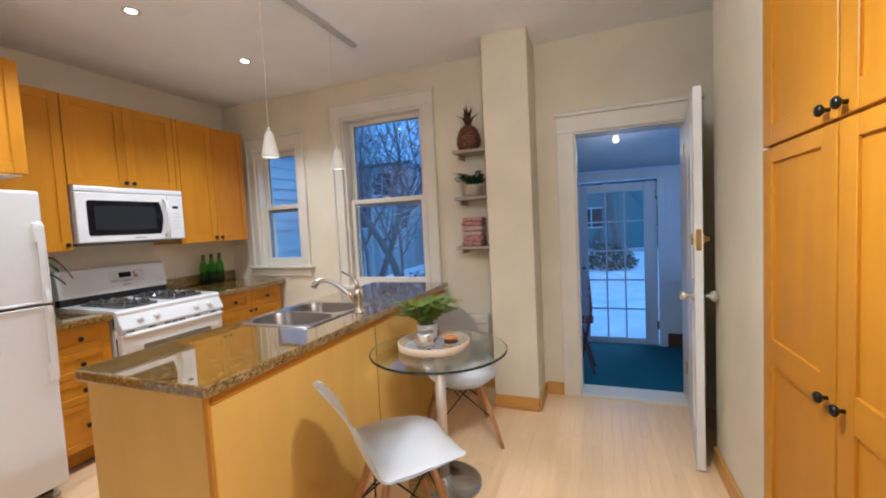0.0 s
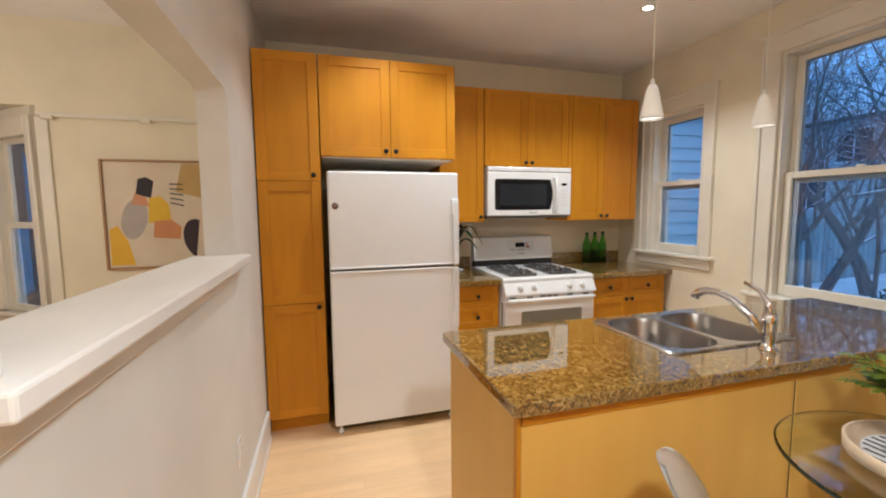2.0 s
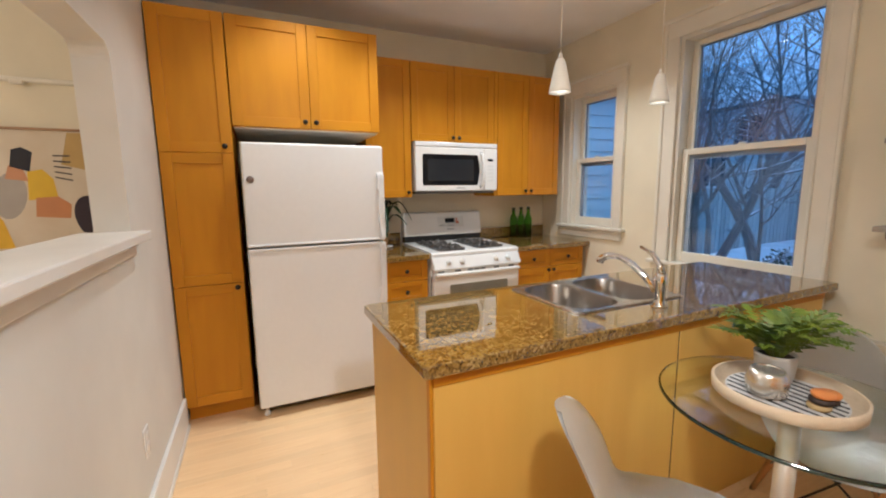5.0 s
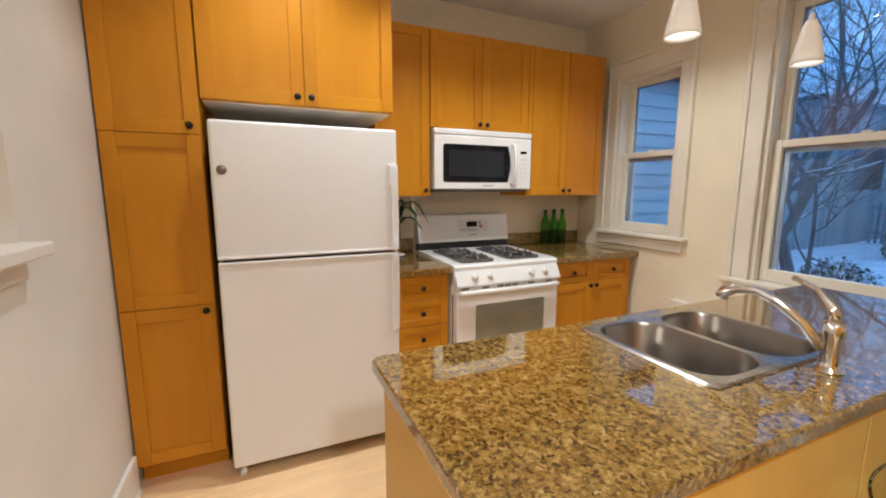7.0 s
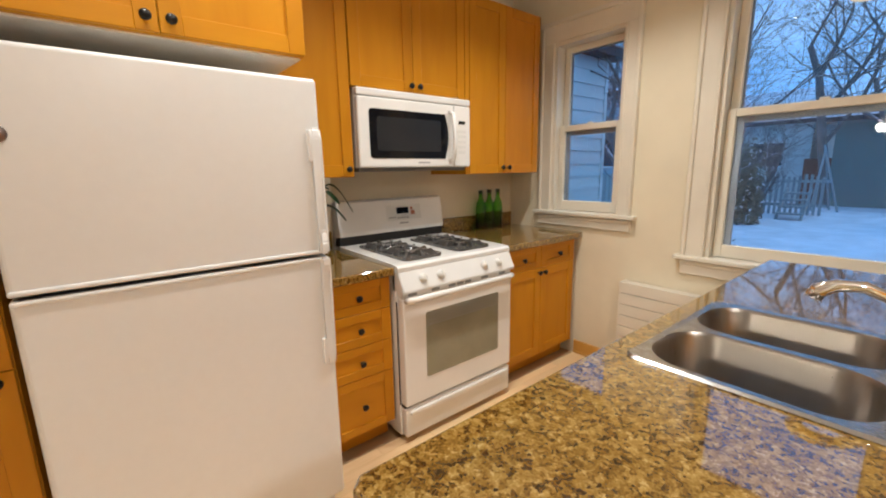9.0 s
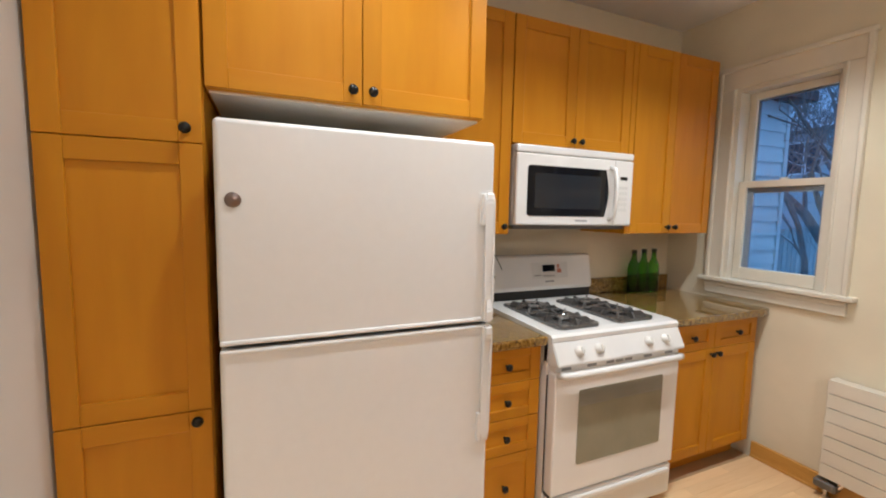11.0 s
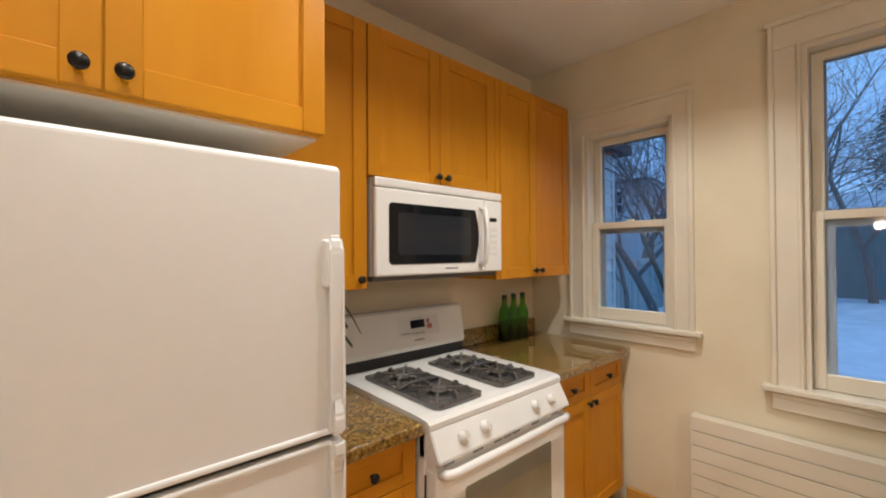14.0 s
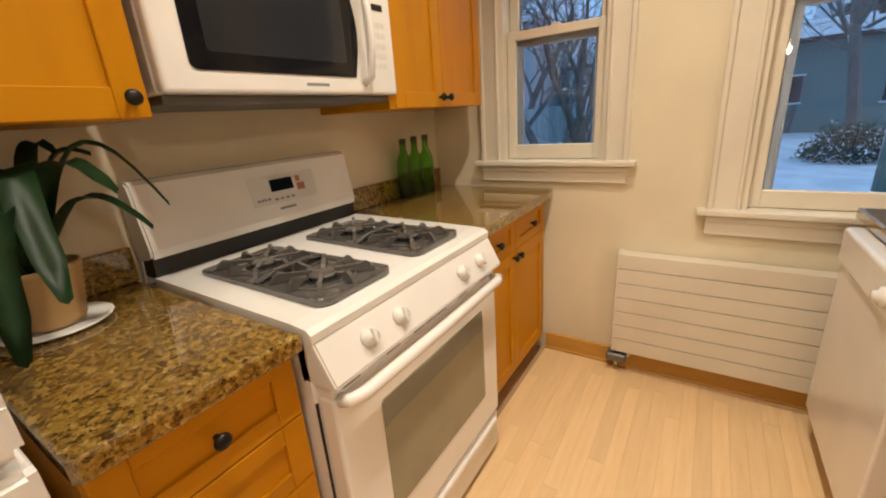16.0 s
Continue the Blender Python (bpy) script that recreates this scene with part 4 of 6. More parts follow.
def bay_window(name, x0, y0, x1, y1, z0, z1, label):
    """A narrow double-hung bay window between two plan points."""
    L = math.hypot(x1 - x0, y1 - y0)
    w = thing(name, (0, 0, 0), label, "window")
    w["kind"] = "structure"
    bm = box(0, L, -0.05, 0.05, -0.12, z0)
    boxb(bm, 0, L, -0.05, 0.05, z1, 2.14)
    boxb(bm, 0, 0.05, -0.05, 0.05, z0, z1)
    boxb(bm, L - 0.05, L, -0.05, 0.05, z0, z1)
    part("wall_panel", bm, TRIM, w)
    mid = (z0 + z1) / 2
    for nm, yy, za, zb in (("lower_sash", -0.03, z0, mid + 0.02), ("upper_sash", 0.005, mid - 0.02, z1)):
        bm = box(0.05, 0.095, yy, yy + 0.03, za, zb, 0.003)
        boxb(bm, L - 0.095, L - 0.05, yy, yy + 0.03, za, zb, 0.003)
        boxb(bm, 0.095, L - 0.095, yy, yy + 0.03, za, za + 0.045, 0.003)
        boxb(bm, 0.095, L - 0.095, yy, yy + 0.03, zb - 0.04, zb, 0.003)
        s = part(nm, bm, TRIM, w)
        g = part("pane", box(0.09, L - 0.09, yy + 0.012, yy + 0.016, za + 0.04, zb - 0.035), PANE, s)
        g.visible_shadow = False
    part("stool", box(-0.02, L + 0.02, -0.11, -0.03, z0 - 0.03, z0, 0.006), TRIM, w)
    bm = box(-0.005, 0.055, -0.07, -0.05, z0, z1 + 0.12, 0.004)
    boxb(bm, L - 0.055, L + 0.005, -0.07, -0.05, z0, z1 + 0.12, 0.004)
    boxb(bm, 0.055, L - 0.055, -0.07, -0.05, z1 - 0.01, z1 + 0.12, 0.004)
    part("casing", bm, TRIM, w)
    w.matrix_basis = pose(x0, y0, 0, 0, 0, math.degrees(math.atan2(y1 - y0, x1 - x0)))
    return w


bay_window("window_3", -4.00, -1.80, -3.66, -1.36, 0.72, 1.96, "narrow white bay window with dusk outside")
bay_window("window_4", -4.00, -2.58, -4.00, -1.80, 0.72, 1.96, "white bay window facing a dark brick wall")
bay_window("window_5", -3.66, -3.02, -4.00, -2.58, 0.72, 1.96, "narrow white window on the far side of the bay")
bm = bmesh.new()
prism(bm, [(-3.77, -1.33), (-4.10, -1.74), (-4.10, -2.64), (-3.77, -3.04), (-3.772, -3.04), (-3.772, -1.33)], "z", 2.146, 2.24)
structure("bay_ceiling", bm, CEIL, "plain white bay ceiling", "ceiling")
BRICK = material("dark_brick", (0.10, 0.045, 0.035), 0.9, dark=(0.06, 0.03, 0.026), scale=20, bump=0.4, bump_scale=30)
bm = bmesh.new()
boxb(bm, -6.2, -6.0, -6.0, 1.0, -0.5, 5.0)
nb = structure("neighbour_brick_wall", bm, BRICK, "dark red brick wall of the next house", "wall")
structure("picture_rail", box(XW, XW + 0.03, -1.35, -0.05, 2.065, 2.095, 0.006), TRIM, "white picture rail on the dining room wall", "trim")
for y in (-1.28, -0.72):
    bm = box(XW + 0.028, XW + 0.05, y - 0.035, y + 0.035, 2.045, 2.075, 0.008, 2)
    tagged(part("rail_bracket", bm, TRIM), "small white bracket under the picture rail", "bracket", "picture rail brackets")
structure("corner_trim", box(XW, XW + 0.02, -1.362, -1.29, 0, 2.064, 0.004), TRIM, "white trim at the bay's corner", "trim")

pic = thing("painting", (XW + 0.02, -0.67, 1.06), "abstract painting in ochre, grey and black, wooden frame", "painting")
FRAMEW = material("picture_frame_wood", (0.36, 0.20, 0.09), 0.5, scale=12)
py0, py1, pz0, pz1 = -1.020, -0.385, 1.022, 1.796
bm = box(XW, XW + 0.035, py0, py0 + 0.014, pz0, pz1, 0.002)
boxb(bm, XW, XW + 0.035, py1 - 0.014, py1, pz0, pz1, 0.002)
boxb(bm, XW, XW + 0.035, py0 + 0.014, py1 - 0.014, pz0, pz0 + 0.014, 0.002)
boxb(bm, XW, XW + 0.035, py0 + 0.014, py1 - 0.014, pz1 - 0.014, pz1, 0.002)
part("frame", bm, FRAMEW, pic)
CANV = material("canvas_cream", (0.66, 0.58, 0.46), 0.8, dark=(0.60, 0.50, 0.37), scale=5, bump=0.1, bump_scale=200)
cv = part("canvas", box(XW + 0.005, XW + 0.020, py0 + 0.015, py1 - 0.015, pz0 + 0.015, pz1 - 0.015), CANV, pic)


def paint(color, poly, k):
    """A flat patch of paint on the canvas; poly in shares of its width and height."""
    w, h = py1 - py0 - 0.03, pz1 - pz0 - 0.03
    bm = bmesh.new()
    prism(bm, [(py0 + 0.015 + u * w, pz0 + 0.015 + v * h) for u, v in poly], "x", XW + 0.0201, XW + 0.0208 + 0.0004 * k)
    nm = "paint_%02x%02x%02x" % tuple(int(255 * c) for c in color)
    part("paint_patch", bm, bpy.data.materials[nm] if nm in bpy.data.materials else material(nm, color, 0.7, scale=9), cv)


def blob(cx, cy, rx, ry, n=20, tilt=0, sq=1.0):
    out = []
    for k in range(n):
        a = 2 * math.pi * k / n
        u, v = rx * abs(math.cos(a)) ** sq * math.copysign(1, math.cos(a)), ry * abs(math.sin(a)) ** sq * math.copysign(1, math.sin(a))
        t = radians(tilt)
        out.append((cx + u * math.cos(t) - v * math.sin(t), cy + u * math.sin(t) + v * math.cos(t)))
    return out


paint((0.50, 0.34, 0.12), [(0.72, 0.72), (0.99, 0.66), (0.99, 0.99), (0.80, 0.99)], 0)
paint((0.40, 0.36, 0.32), blob(0.28, 0.46, 0.13, 0.20, tilt=-18), 0)
paint((0.70, 0.42, 0.02), [(0.02, 0.02), (0.26, 0.02), (0.20, 0.25), (0.10, 0.40), (0.02, 0.36)], 1)
paint((0.70, 0.45, 0.02), [(0.42, 0.42), (0.66, 0.44), (0.64, 0.60), (0.56, 0.68), (0.44, 0.66)], 2)
paint((0.55, 0.24, 0.10), [(0.46, 0.28), (0.74, 0.26), (0.76, 0.38), (0.66, 0.45), (0.48, 0.44)], 3)
paint((0.55, 0.27, 0.14), [(0.26, 0.60), (0.44, 0.58), (0.40, 0.70), (0.30, 0.71)], 3)
paint((0.02, 0.018, 0.025), [(0.31, 0.70), (0.46, 0.66), (0.50, 0.82), (0.42, 0.86), (0.34, 0.84)], 4)
paint((0.03, 0.018, 0.03), blob(0.93, 0.26, 0.15, 0.20, tilt=20)[3:14], 4)
for k in range(5):
    paint((0.06, 0.05, 0.05), [(0.66, 0.80 - 0.045 * k), (0.80, 0.80 - 0.052 * k), (0.80, 0.788 - 0.052 * k), (0.66, 0.788 - 0.045 * k)], 5)

ch = thing("chandelier", (-1.80, -1.75, H), "three-lamp dining chandelier with glowing bulbs", "chandelier")
bm = bmesh.new()
lathe(bm, [(0.06, H), (0.055, H - 0.03), (0.0, H - 0.032)], (-1.80, -1.75, 0), 20)
tube(bm, [(-1.80, -1.75, H - 0.03), (-1.80, -1.75, 2.0)], 0.008, 8)
part("stem", bm, BRASS, ch)
GLOWB = glow_material("bulb_glow", (1.0, 0.66, 0.38), 3)
for x, y in ((-1.80, -1.55), (-1.60, -1.85), (-2.00, -1.85)):
    bm = bmesh.new()
    tube(bm, [(-1.80, -1.75, 2.0), ((x - 1.80) / 2, (y - 1.75) / 2, 1.97), (x, y, 1.93)], 0.008, 8)
    arm = part("arm", bm, BRASS, ch)
    bm = bmesh.new()
    lathe(bm, [(0.02, 1.93), (0.035, 1.91), (0.045, 1.88), (0.035, 1.845), (0.0, 1.835)], (x, y, 0), 16)
    part("bulb", bm, GLOWB, arm)

sw = thing("light_switch", (-0.695, YS, 1.34), "white triple rocker light switch plate on the wall", "light switch")
part("plate", box(-0.778, -0.613, YS, YS + 0.008, 1.278, 1.400, 0.004, 2), APPL2, sw)
for k in range(3):
    r = part("rocker", box(-0.765 + 0.05 * k, -0.731 + 0.05 * k, YS + 0.007, YS + 0.013, 1.305, 1.373, 0.003), APPL2, sw)
    for z in (1.288, 1.390):
        bm = bmesh.new()
        lathe(bm, [(0.0035, 0), (0.0035, 0.0015), (0, 0.0015)], (-0.748 + 0.05 * k, YS + 0.008, z), 10, "y")
        part("screw", bm, STEEL, sw)
ol = thing("wall_outlet", (-2.03, YS, 0.40), "white outlet plate low on the half wall", "outlet")
part("plate", box(-2.07, -2.00, YS, YS + 0.006, 0.345, 0.460, 0.003), APPL2, ol)
for z in (0.382, 0.423):
    part("socket", box(-2.052, -2.018, YS + 0.005, YS + 0.009, z - 0.014, z + 0.014, 0.004), APPL2, ol)

# ---- ceiling fittings ----
CANGLOW = glow_material("can_lamp_glow", (1.0, 0.86, 0.66), 25)
for x, y in ((-2.46, 0.86), (-2.46, 1.68), (-2.46, 2.49)):
    o = thing("recessed_downlight", (x, y, H), "lit recessed ceiling downlight with a white ring", "downlight", "kitchen downlights")
    bm = bmesh.new()
    lathe(bm, [(0.029, H - 0.002), (0.031, H - 0.006), (0.046, H - 0.005), (0.048, H)], (x, y, 0), 28)
    part("ring", bm, TRIM, o)
    bm = bmesh.new()
    lathe(bm, [(0.0, H - 0.005), (0.028, H - 0.005), (0.028, H - 0.001)], (x, y, 0), 24)
    part("lens", bm, CANGLOW, o)
# unseen fixture for the hall lights; the globe form is assumed
o = thing("ceiling_globe_lamp", (-0.12, 0.92, H), "lit white globe lamp, out of view, its form assumed", "ceiling lamp")
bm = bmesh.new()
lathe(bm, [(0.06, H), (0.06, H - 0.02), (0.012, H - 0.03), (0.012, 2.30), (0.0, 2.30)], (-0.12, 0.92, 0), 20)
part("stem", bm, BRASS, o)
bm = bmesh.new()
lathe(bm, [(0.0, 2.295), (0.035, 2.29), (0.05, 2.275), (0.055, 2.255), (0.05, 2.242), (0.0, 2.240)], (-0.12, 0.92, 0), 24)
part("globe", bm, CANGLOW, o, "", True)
tr = thing("ceiling_track", (-1.55, 1.9, H), "slim grey ceiling track for the pendant lamps", "light track")
part("rail", box(-1.602, -1.558, 1.15, 2.64, H - 0.022, H, 0.003), material("track_grey", (0.55, 0.53, 0.50), 0.4, 0.3), tr)
FROST = bpy.data.materials.new("frosted_shade")
FROST.use_nodes = True
fb = FROST.node_tree.nodes["Principled BSDF"]
fb.inputs["Base Color"].default_value = (0.88, 0.84, 0.76, 1)
fb.inputs["Roughness"].default_value = 0.35
fb.inputs["Transmission Weight"].default_value = 0.12
fb.inputs["Emission Color"].default_value = (1.0, 0.83, 0.60, 1)
fb.inputs["Emission Strength"].default_value = 0.04
for y, z in ((1.685, 1.764), (2.262, 1.766)):
    p = thing("pendant_lamp", (-1.525, y, H), "small white glass cone pendant lamp on a wire", "pendant lamp", "pendants over the island")
    bm = bmesh.new()
    tube(bm, [(-1.525, y, H - 0.02), (-1.525, y, z + 0.145)], 0.0018, 6)
    part("cord", bm, TRIM, p)
    bm = bmesh.new()
    lathe(bm, [(0.006, z + 0.150), (0.008, z + 0.125), (0.011, z + 0.112), (0.011, z + 0.09)], (-1.525, y, 0), 14)
    part("socket", bm, TRIM, p)
    bm = bmesh.new()
    seg = 24
    rings = []
    for r, h in ((0.014, 0.128), (0.022, 0.110), (0.042, 0.012), (0.043, 0.0), (0.041, 0.0), (0.040, 0.012), (0.020, 0.108), (0.012, 0.125)):
        rings.append([bm.verts.new((-1.525 + r * math.cos(2 * math.pi * k / seg), y + r * math.sin(2 * math.pi * k / seg), z + h)) for k in range(seg)])
    for a, b in zip(rings, rings[1:]):
        for k in range(seg):
            bm.faces.new((a[k], a[(k + 1) % seg], b[(k + 1) % seg], b[k])).smooth = True
    part("shade", bm, FROST, p)

# ---- table and chairs ----
TC = (-0.775, 1.972)
tb = thing("bistro_table", (*TC, 0), "round glass bistro table on a steel pedestal", "table")
bm = bmesh.new()
lathe(bm, [(0.0, 0.722), (0.353, 0.722), (0.357, 0.725), (0.357, 0.731), (0.353, 0.734), (0.0, 0.734)], (*TC, 0), 72)
for f in bm.faces:
    f.smooth = False
g = part("tabletop", bm, TABLEGLASS, tb)
g.visible_shadow = False
bm = bmesh.new()
seg = 72
rr = [(0.3572, 0.7235), (0.3586, 0.7250), (0.3586, 0.7310), (0.3572, 0.7325)]
rings = [[bm.verts.new((TC[0] + r * math.cos(2 * math.pi * k / seg), TC[1] + r * math.sin(2 * math.pi * k / seg), h)) for k in range(seg)] for r, h in rr]
for a, b in zip(rings, rings[1:]):
    for k in range(seg):
        bm.faces.new((a[k], a[(k + 1) % seg], b[(k + 1) % seg], b[k]))
part("rim", bm, GLASSRIM, tb, "dark green glass edge")
bm = bmesh.new()
lathe(bm, [(0.028, 0.02), (0.028, 0.705)], (*TC, 0), 24)
part("pedestal", bm, material("satin_pedestal", (0.70, 0.64, 0.55), 0.35, 0.7), tb)
bm = bmesh.new()
lathe(bm, [(0.10, 0.702), (0.10, 0.712), (0.03, 0.7215), (0.0, 0.7215)], (*TC, 0), 28)
part("top_plate", bm, STEEL, tb)
bm = bmesh.new()
lathe(bm, [(0.195, 0.0), (0.195, 0.010), (0.17, 0.016), (0.045, 0.022), (0.030, 0.05), (0.0, 0.05)], (*TC, 0), 48)
part("base_plate", bm, STEEL, tb)


def catmull(pts, n):
    p = [Vector(q) for q in pts]
    p = [2 * p[0] - p[1]] + p + [2 * p[-1] - p[-2]]
    out = []
    for i in range(1, len(p) - 2):
        for k in range(n):
            t = k / n
            a, b, c, d = p[i - 1:i + 3]
            out.append(0.5 * ((2 * b) + (c - a) * t + (2 * a - 5 * b + 4 * c - d) * t * t + (3 * b - a - 3 * c + d) * t ** 3))
    out.append(p[-2])
    return out


def shell_chair():
    """A moulded one-piece shell on four dowel legs with wire struts, facing +y."""
    c = thing("dining_chair", (0, 0, 0), "white moulded plastic chair on wooden dowel legs", "chair", "chairs at the bistro table")
    # y, z, half width, edge lift, edge forward
    rows = catmull([(0.232, 0.405, 0.085), (0.226, 0.430, 0.140), (0.195, 0.444, 0.185), (0.13, 0.446, 0.212), (0.02, 0.432, 0.230), (-0.09, 0.428, 0.230), (-0.158, 0.455, 0.226), (-0.192, 0.530, 0.212), (-0.228, 0.630, 0.188), (-0.280, 0.722, 0.146), (-0.322, 0.776, 0.092), (-0.338, 0.796, 0.040)], 4)
    cols = 14
    bm = bmesh.new()
    grid = []
    for i, r in enumerate(rows):
        back = min(max((-r.x - 0.10) / 0.12, 0), 1)
        line = []
        for j in range(cols + 1):
            u = 2 * j / cols - 1
            lift = 0.038 * abs(u) ** 2.5 * (1 - back) * min(max((0.20 - r.x) / 0.18, 0), 1)
            fwd = 0.020 * abs(u) ** 2.2 * back
            line.append(bm.verts.new((r.z * math.sin(u * math.pi / 2) * 1.0, r.x + fwd, r.y + lift + 0.012 * (1 - back) * abs(u) ** 2)))
        grid.append(line)
    for a, b in zip(grid, grid[1:]):
        for j in range(cols):
            bm.faces.new((a[j], a[j + 1], b[j + 1], b[j])).smooth = True
    bmesh.ops.solidify(bm, geom=bm.faces[:], thickness=0.007)
    part("shell", bm, PLASTIC, c, "glossy white seat shell", True)
    tops, feet = {}, {}
    for sx in (-1, 1):
        for sy in (-1, 1):
            a, b = Vector((sx * 0.105, sy * 0.095 - 0.01, 0.405)), Vector((sx * 0.215, sy * 0.205 - 0.01, 0.0))
            tops[sx, sy], feet[sx, sy] = a, b
            bm = bmesh.new()
            tube(bm, [b, b.lerp(a, 0.25), b.lerp(a, 0.7), a], [0.011, 0.014, 0.016, 0.015], 10)
            part("leg", bm, LEGWOOD, c, "tapered wooden dowel leg")
    for s in (-1, 1):
        for p, q in (((s, -1), (s, 1)), ((-1, s), (1, s))):
            bm = bmesh.new()
            tube(bm, [feet[p].lerp(tops[p], 0.42), tops[q].lerp(tops[p], 0.1)], 0.004, 6)
            tube(bm, [feet[q].lerp(tops[q], 0.42), tops[p].lerp(tops[q], 0.1)], 0.004, 6)
            part("strut", bm, WIRE, c, "crossed black wire strut")
    part("mount", box(-0.12, 0.12, -0.11, 0.09, 0.402, 0.414, 0.003), WIRE, c)
    return c


chair = shell_chair()
copy_thing(chair, pose(-0.835, 2.450, 0, 0, 0, -151))
chair.matrix_basis = pose(-0.765, 1.498, 0, 0, 0, -43.5)

# ---- on the table ----
TZ = 0.7345
tray = thing("serving_tray", (-0.805, 1.985, TZ), "round pale wooden tray with a raised rim", "tray")
TRAYW = material("tray_wood", (0.66, 0.52, 0.36), 0.5, dark=(0.58, 0.44, 0.29), scale=9, stretch=(1, 6, 6))
bm = bmesh.new()
lathe(bm, [(0.0, TZ), (0.180, TZ), (0.188, TZ + 0.004), (0.190, TZ + 0.038), (0.184, TZ + 0.041), (0.180, TZ + 0.038), (0.178, TZ + 0.010), (0.0, TZ + 0.009)], (-0.805, 1.985, 0), 56)
part("body", bm, TRAYW, tray, "", True)
bm = bmesh.new()
MATC = material("woven_mat", (0.62, 0.60, 0.56), 0.9, dark=(0.45, 0.43, 0.42), scale=14, stretch=(1, 12, 1))
prism(bm, [(-0.805 + 0.15 * math.cos(a) * 1.0, 1.985 + 0.15 * math.sin(a)) for a in [k * math.pi / 14 for k in range(28)]], "z", TZ + 0.0095, TZ + 0.0125)
tagged(part("place_mat", bm, MATC), "striped grey and white round mat on the tray", "mat")

MATD = material("mat_stripe", (0.05, 0.045, 0.045), 0.9)
mat_ob = bpy.data.objects["place_mat"]
for k in range(9):
    u = -0.120 + 0.03 * k
    hw = math.sqrt(0.145 ** 2 - u ** 2)
    part("stripe", box(-0.805 - hw, -0.805 + hw, 1.985 + u - 0.005, 1.985 + u + 0.005, TZ + 0.0124, TZ + 0.0131), MATD, mat_ob)

TT = TZ + 0.0134


def fern(name, at, pot_profile, n, reach, label, mat, seedn, pot_mat, pot_label):
    """A pot with arching fronds of many small leaflets."""
    rnd = random.Random(seedn)
    f = thing(name, at, label, "plant")
    bm = bmesh.new()
    lathe(bm, [(r, at[2] + h) for r, h in pot_profile], (at[0], at[1], 0), 28)
    part("pot", bm, pot_mat, f, pot_label, True)
    top = max(h for r, h in pot_profile)
    rim = max(r for r, h in pot_profile)
    bm = bmesh.new()
    lathe(bm, [(rim * 0.9, at[2] + top - 0.012), (0, at[2] + top - 0.006)], (at[0], at[1], 0), 16)
    part("soil", bm, material("soil", (0.04, 0.028, 0.02), 0.95) if "soil" not in bpy.data.materials else bpy.data.materials["soil"], f)
    for i in range(n):
        a = 2 * math.pi * (i + rnd.random() * 0.7) / n
        R = reach * rnd.uniform(0.65, 1.1)
        up = reach * rnd.uniform(0.45, 1.05)
        bm = bmesh.new()
        pts = []
        for k in range(15):
            t = k / 14
            pts.append(Vector((at[0] + math.cos(a) * (0.02 + R * t), at[1] + math.sin(a) * (0.02 + R * t), at[2] + top - 0.01 + up * 2.1 * t * (1 - 0.62 * t))))
        tube(bm, pts, [0.0018 * (1 - 0.7 * k / 14) for k in range(15)], 4, False)
        side = Vector((-math.sin(a), math.cos(a), 0))
        for k in range(2, 15):
            d = (pts[k] - pts[k - 1]).normalized()
            L = reach * 0.26 * math.sin(math.pi * min(0.12 + k / 15.5, 1)) + 0.006
            for s in (-1, 1):
                tip = pts[k] + (side * s * 0.9 + d * 0.55 + Vector((0, 0, rnd.uniform(-0.35, 0.05)))) * L
                m1 = pts[k].lerp(tip, 0.45)
                w = d * 0.0075
                v = [bm.verts.new(p) for p in (pts[k], m1 - w, tip, m1 + w)]
                bm.faces.new(v)
        part("frond", bm, mat, f)
    return f


fern("potted_fern", (-0.870, 2.055, TT), [(0.0, 0.0), (0.045, 0.0), (0.052, 0.02), (0.058, 0.085), (0.060, 0.095), (0.054, 0.096), (0.050, 0.08), (0.0, 0.075)], 40, 0.168, "green fern in a grey ceramic pot on the tray", FERN, 5, CERAMIC, "grey ceramic pot")
cup = bmesh.new()
lathe(cup, [(0.0, TT), (0.040, TT), (0.053, TT + 0.014), (0.056, TT + 0.045), (0.050, TT + 0.072), (0.042, TT + 0.084), (0.038, TT + 0.083), (0.046, TT + 0.070), (0.051, TT + 0.045), (0.0, TT + 0.012)], (-0.825, 1.925, 0), 28)
tagged(part("silver_votive", cup, material("mercury_glass", (0.80, 0.76, 0.70), 0.25, 0.8, dark=(0.62, 0.58, 0.52), scale=60, bump=0.3, bump_scale=90), None, "", True), "small silvered glass votive cup on the tray", "votive cup")
for (cx, cy, cz), cols in (((-0.712, 1.968, TT), 3), ((-0.718, 2.030, TT), 2)):
    mc = thing("macaron_stack", (cx, cy, cz), "stacked orange and cream macarons on the tray", "macaron", "macarons")
    for k in range(cols):
        z = cz + 0.019 * k
        bm = bmesh.new()
        lathe(bm, [(0.0, z), (0.024, z + 0.001), (0.028, z + 0.006), (0.028, z + 0.013), (0.022, z + 0.018), (0.0, z + 0.019)], (cx + 0.003 * k, cy, 0), 20)
        col = ((0.52, 0.36, 0.16), (0.05, 0.03, 0.02), (0.66, 0.24, 0.06))[(k + 3 - cols) % 3]
        nm = "macaron_%d" % ((k + 3 - cols) % 3)
        part("macaron", bm, bpy.data.materials[nm] if nm in bpy.data.materials else material(nm, col, 0.7, bump=0.2, bump_scale=300), mc, "", True)

